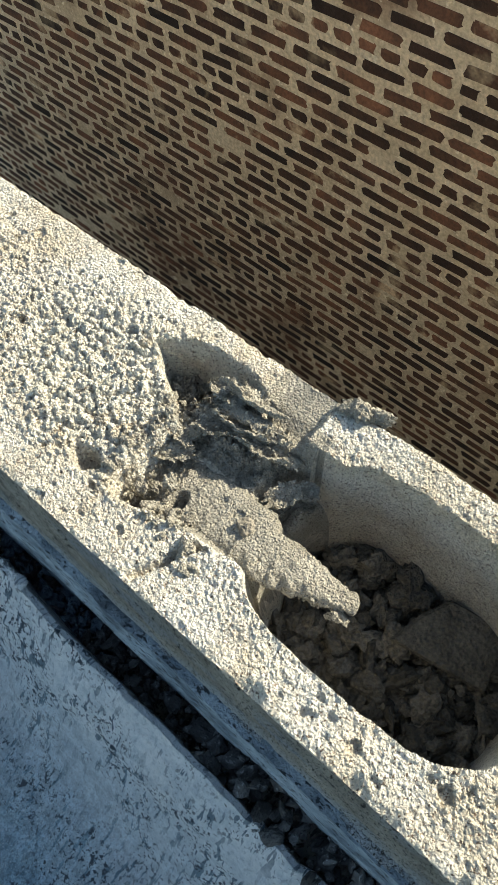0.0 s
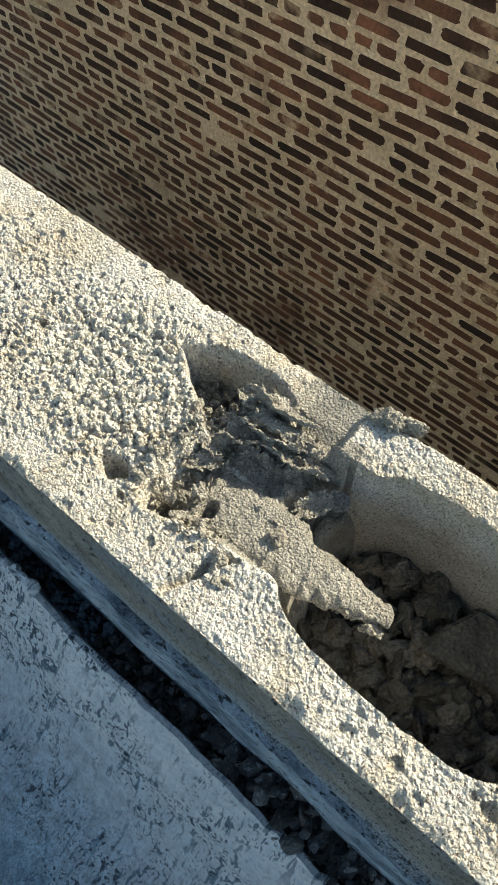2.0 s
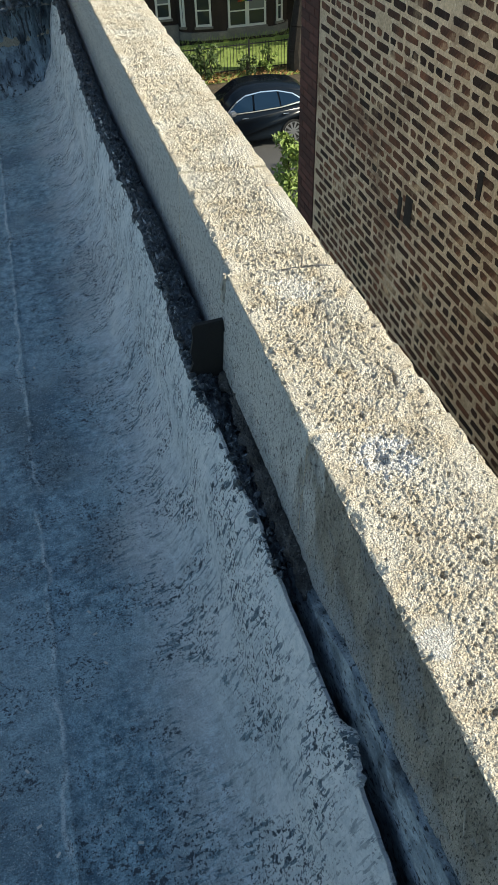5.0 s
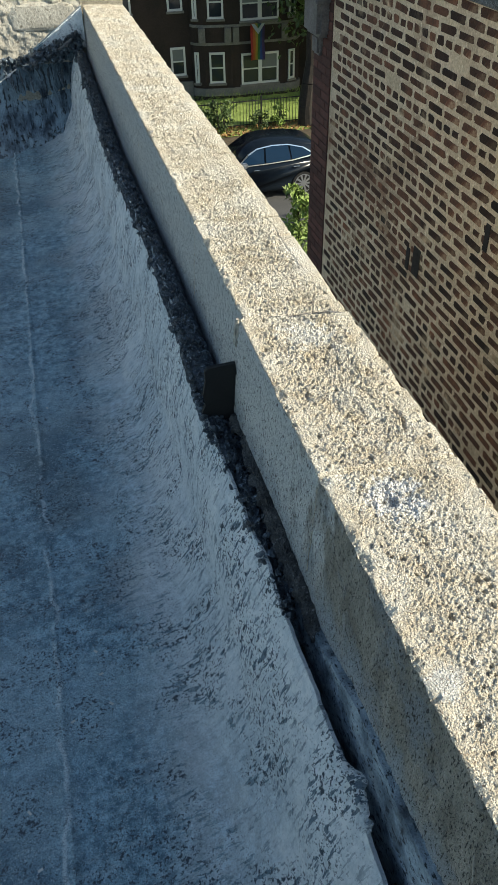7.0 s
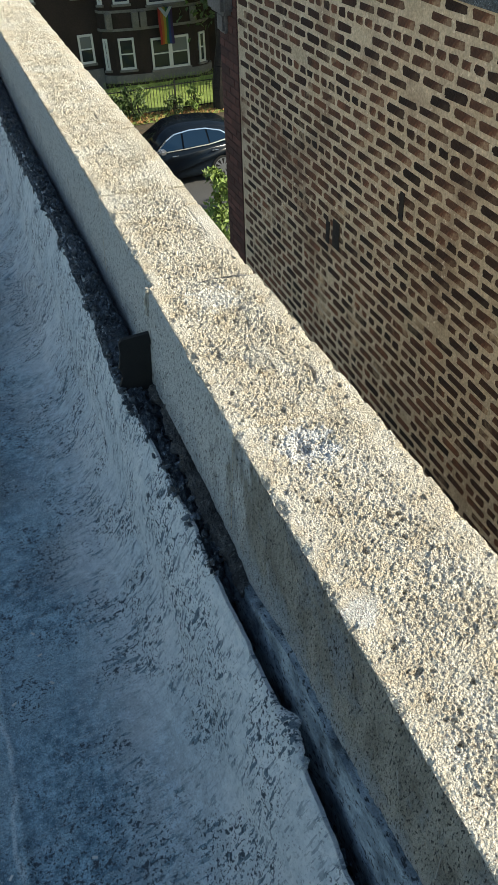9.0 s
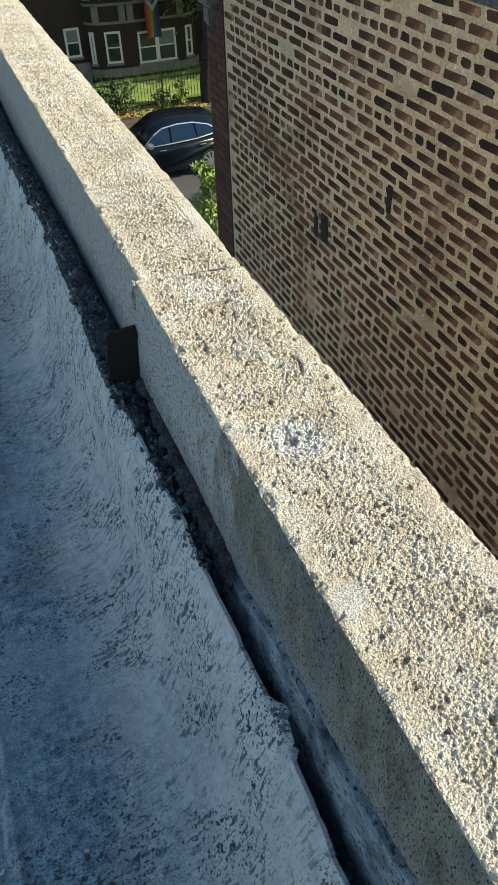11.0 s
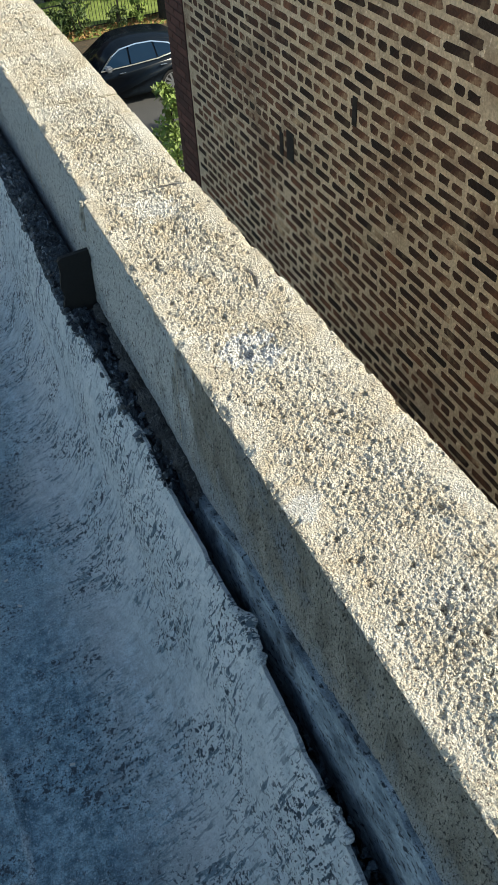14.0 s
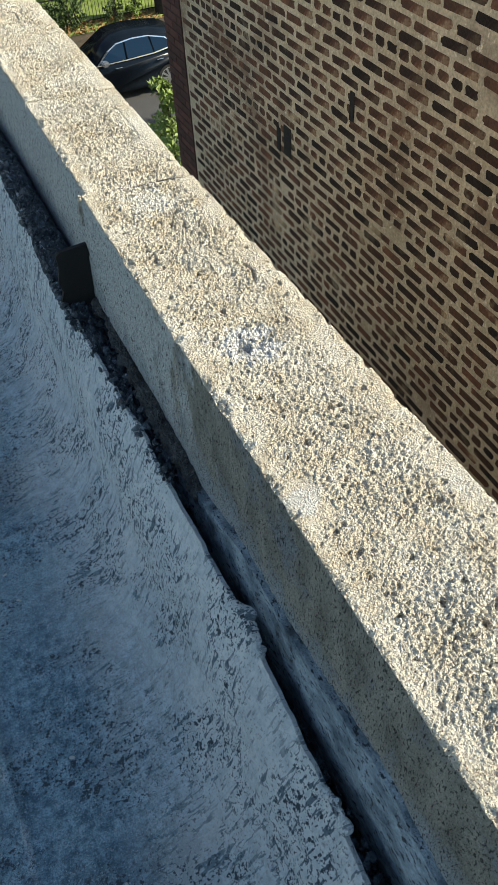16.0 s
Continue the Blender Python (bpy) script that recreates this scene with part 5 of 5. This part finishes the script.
def tree(x, y, z, h, trunk_r, crown, n, size, mat, label):
    t = empty("tree", (x, y, z))
    b = bmesh.new()
    p, pts = Vector((0, 0, 0)), []
    for k in range(6):
        q_ = p + Vector((rnd.uniform(-0.12, 0.12), rnd.uniform(-0.12, 0.12), h / 6))
        limb(b, p, q_, trunk_r * (1 - k / 8), trunk_r * (1 - (k + 1) / 8), 12)
        p = q_
        pts.append(p)
    for k in range(9):
        a = pts[rnd.randrange(2, 6)]
        c = Vector((crown[0], crown[1], crown[2] * 0.7)) + Vector((rnd.uniform(-1, 1) * crown[3], rnd.uniform(-1, 1) * crown[4], rnd.uniform(-0.6, 1) * crown[5])) * 0.7
        limb(b, a, c, trunk_r * 0.35, trunk_r * 0.08, 7)
    part("trunk", b, BARK, t)
    clumps = []
    for k in range(60):
        d = Vector((rnd.gauss(0, 1), rnd.gauss(0, 1), rnd.gauss(0, 1))).normalized() * rnd.uniform(0.4, 1) ** 0.6
        clumps.append((crown[0] + d.x * crown[3], crown[1] + d.y * crown[4], crown[2] + d.z * crown[5], rnd.uniform(0.14, 0.3) * crown[3]))

    def where():
        cx, cy, cz, cr = rnd.choice(clumps)
        d = Vector((rnd.gauss(0, 1), rnd.gauss(0, 1), rnd.gauss(0, 0.7))) * cr * 0.6
        return (cx + d.x, cy + d.y, cz + d.z)

    blades("crown", n, where, size, mat, "", "", kind="").parent = t
    return tagged(t, label, "tree")


tree(9.62, 28.55, GROUND + 0.1, 4.6, 0.36, (2.5, 3.1, 6.4, 3.2, 1.2, 3.0), 9000, 0.22, DARK_LEAF, "street tree with a thick dark trunk by the fence")
# two trees out of view, added to keep sun off the facade
tree(15.5, 33.0, GROUND - 0.3, 5.2, 0.28, (-0.3, 0.0, 5.6, 5.2, 2.0, 4.2), 20000, 0.27, DARK_LEAF, "mostly hidden leafy tree added to shade the building front")
tree(21.0, 31.6, GROUND - 0.2, 6.5, 0.28, (0.0, 0.2, 8.4, 5.0, 2.2, 4.2), 9000, 0.28, DARK_LEAF, "tall unseen tree added to shade the building front")

# added behind the neighbour's wall, unseen, to throw shadows on the road
tree(17.5, 14.4, GROUND, 4.6, 0.2, (0.0, 0.0, 6.2, 2.6, 1.6, 2.2), 1700, 0.26, DARK_LEAF, "thin unseen tree added to cast dappled shade on the asphalt")

# sapling at the end of the passage
sapling = tagged(empty("sapling", (3.95, 12.0, GROUND + 0.12)), "slender sapling with bright green leaves", "sapling")
b = bmesh.new()
limb(b, (0, 0, 0), (-0.05, 0, 2.2), 0.035, 0.025, 8)
limb(b, (-0.05, 0, 2.2), (-0.12, 0, 4.15), 0.025, 0.008, 8)
for k in range(12):
    z = 1.2 + k * 0.23
    limb(b, (-0.06, 0, z), (-0.06 + rnd.uniform(-0.35, 0.35), rnd.uniform(-0.35, 0.35), z + 0.3), 0.010, 0.003, 5)
part("stem", b, BARK, sapling)


def sapling_leaf():
    z = rnd.uniform(1.0, 4.25)
    r = (0.14 + 0.38 * min(1, (4.35 - z) / 1.4)) * rnd.uniform(0.2, 1)
    a = rnd.uniform(0, 6.28)
    wave = 0.12 * math.sin(z * 7)
    return (-0.10 * z / 4.2 + r * math.cos(a) + wave, r * math.sin(a), z)


blades("foliage", 2100, sapling_leaf, 0.12, LEAF, "", "", kind="").parent = sapling

# ---- parked car ----
car = tagged(empty("car", (7.35, 22.06, GROUND)), "shiny black parked car with chrome window trim", "car")
RA, WB = 0.39, 2.85


def hull(profile, y0, y1, inset, mat, name, bevel, label=""):
    """A body shell: a side profile swept across, its upper rim drawn in."""
    b = bmesh.new()
    zt = max(z for _, z in profile)
    zb = min(z for _, z in profile)
    near_, far_ = [], []
    for x, z in profile:
        k = inset * ((z - zb) / (zt - zb)) ** 1.5
        near_.append(b.verts.new((x, y0 + k, z)))
        far_.append(b.verts.new((x, y1 - k, z)))
    b.faces.new(near_)
    b.faces.new(far_[::-1])
    for k in range(len(profile)):
        b.faces.new((near_[k - 1], far_[k - 1], far_[k], near_[k]))
    bmesh.ops.recalc_face_normals(b, faces=b.faces)
    if bevel:
        bmesh.ops.bevel(b, geom=list(b.edges), offset=bevel, segments=3, affect="EDGES", clamp_overlap=True)
    ob = part(name, b, mat, car, label)
    ob.data.polygons.foreach_set("use_smooth", [True] * len(ob.data.polygons))
    return ob


def arch(cx, r, n=10):
    return [(cx - r * math.cos(math.pi * k / n), 0.33 + r * 0.95 * math.sin(math.pi * k / n)) for k in range(n + 1)]


lower = [(-3.75, 0.45), (-3.3, 0.28)] + arch(-WB, 0.43) + [(-2.2, 0.24), (-0.6, 0.24)] + arch(0, 0.43) + [(0.75, 0.32), (0.98, 0.55), (1.0, 0.95), (0.85, 1.16), (0.3, 1.14), (-1.0, 1.09), (-2.2, 1.05), (-3.0, 0.98), (-3.6, 0.82)]
hull(lower, 0.0, 1.86, 0.06, CAR_PAINT, "body", 0.03)
hull([(0.80, 1.12), (0.70, 1.30), (0.30, 1.55), (-0.3, 1.66), (-1.0, 1.69), (-1.5, 1.63), (-2.35, 1.05)], 0.07, 1.79, 0.17, CAR_PAINT, "cabin", 0.05)


def cabin_y(z):
    return 0.07 + 0.17 * (max(0.0, z - 1.05) / 0.64) ** 1.5 - 0.012


def pane_on_side(name, pts, mat, out=0.0):
    b = bmesh.new()
    fr = [b.verts.new((x, cabin_y(z) - out, z)) for x, z in pts]
    bk = [b.verts.new((x, cabin_y(z) - out + 0.03, z)) for x, z in pts]
    b.faces.new(fr)
    b.faces.new(bk[::-1])
    for k in range(len(pts)):
        b.faces.new((fr[k - 1], bk[k - 1], bk[k], fr[k]))
    bmesh.ops.recalc_face_normals(b, faces=b.faces)
    return part(name, b, mat, car)


pane_on_side("side_window", [(-2.10, 1.12), (-1.28, 1.135), (-1.28, 1.55), (-1.50, 1.54), (-1.78, 1.40)], CAR_GLASS)
pane_on_side("side_window", [(-1.22, 1.135), (-0.42, 1.16), (-0.50, 1.585), (-1.0, 1.60), (-1.22, 1.57)], CAR_GLASS)
pane_on_side("quarter_window", [(-0.37, 1.16), (0.30, 1.26), (-0.02, 1.47), (-0.44, 1.575)], CAR_GLASS)
for pts in ([(-2.18, 1.09), (-1.2, 1.10), (-0.4, 1.13), (0.36, 1.235), (0.37, 1.275), (-0.4, 1.16), (-1.2, 1.13), (-2.16, 1.115)], [(-2.18, 1.11), (-1.80, 1.43), (-1.50, 1.58), (-1.0, 1.635), (-0.5, 1.62), (0.0, 1.50), (0.37, 1.275), (0.33, 1.255), (-0.02, 1.475), (-0.5, 1.59), (-1.0, 1.605), (-1.48, 1.55), (-1.76, 1.41), (-2.12, 1.11)]):
    pane_on_side("chrome_trim", pts, CHROME, 0.006)
for x in (-1.55, -0.25):
    part("door_handle", boxed((x - 0.11, -0.03, 0.955), (x + 0.11, 0.02, 0.985), 0.01), CHROME, car)
part("wing_mirror", boxed((-2.05, -0.16, 1.10), (-1.85, 0.06, 1.24), 0.04), ALLOY, car)
part("tail_lamp", boxed((0.82, 0.0, 0.92), (1.005, 0.4, 1.05), 0.02), plain("red_lamp_glass", (0.25, 0.01, 0.01), 0.2), car)
for x in (0, -WB):
    for y in (0.02, 1.64):
        wheel = empty("wheel")
        wheel.parent = car
        wheel.location = (x, y, RA)
        b = bmesh.new()
        bmesh.ops.create_cone(b, cap_ends=True, segments=40, radius1=RA, radius2=RA, depth=0.21, matrix=pose(0, 0.105, 0, 90))
        bmesh.ops.bevel(b, geom=[e for e in b.edges if len(e.link_faces) == 2 and e.calc_face_angle(0) > 1], offset=0.03, segments=2, affect="EDGES")
        part("tyre", b, TYRE, wheel)
        b = bmesh.new()
        for k in range(10):
            a = 2 * math.pi * k / 10
            d = Vector((math.cos(a), 0, math.sin(a)))
            e = Vector((-math.sin(a), 0, math.cos(a)))
            vs = [b.verts.new(d * r + e * w + Vector((0, yy, 0))) for r, w, yy in ((0.05, 0.022, -0.012), (0.05, -0.022, -0.012), (0.275, -0.034, -0.006), (0.275, 0.034, -0.006), (0.05, 0.022, 0.01), (0.05, -0.022, 0.01), (0.275, -0.034, 0.01), (0.275, 0.034, 0.01))]
            for f in ((0, 1, 2, 3), (4, 7, 6, 5), (0, 3, 7, 4), (1, 5, 6, 2), (2, 6, 7, 3)):
                b.faces.new([vs[i] for i in f])
        bmesh.ops.create_cone(b, cap_ends=True, segments=16, radius1=0.06, radius2=0.06, depth=0.03, matrix=pose(0, 0, 0, 90))
        bmesh.ops.recalc_face_normals(b, faces=b.faces)
        part("rim", b, ALLOY, wheel)
        ring_ = bmesh.new()
        for r0, r1 in ((0.27, 0.295),):
            vs = [[ring_.verts.new((r * math.cos(a), -0.012, r * math.sin(a))) for a in [2 * math.pi * k / 40 for k in range(40)]] for r in (r0, r1)]
            for k in range(40):
                ring_.faces.new((vs[0][k], vs[0][(k + 1) % 40], vs[1][(k + 1) % 40], vs[1][k]))
        part("rim_lip", ring_, ALLOY, wheel)
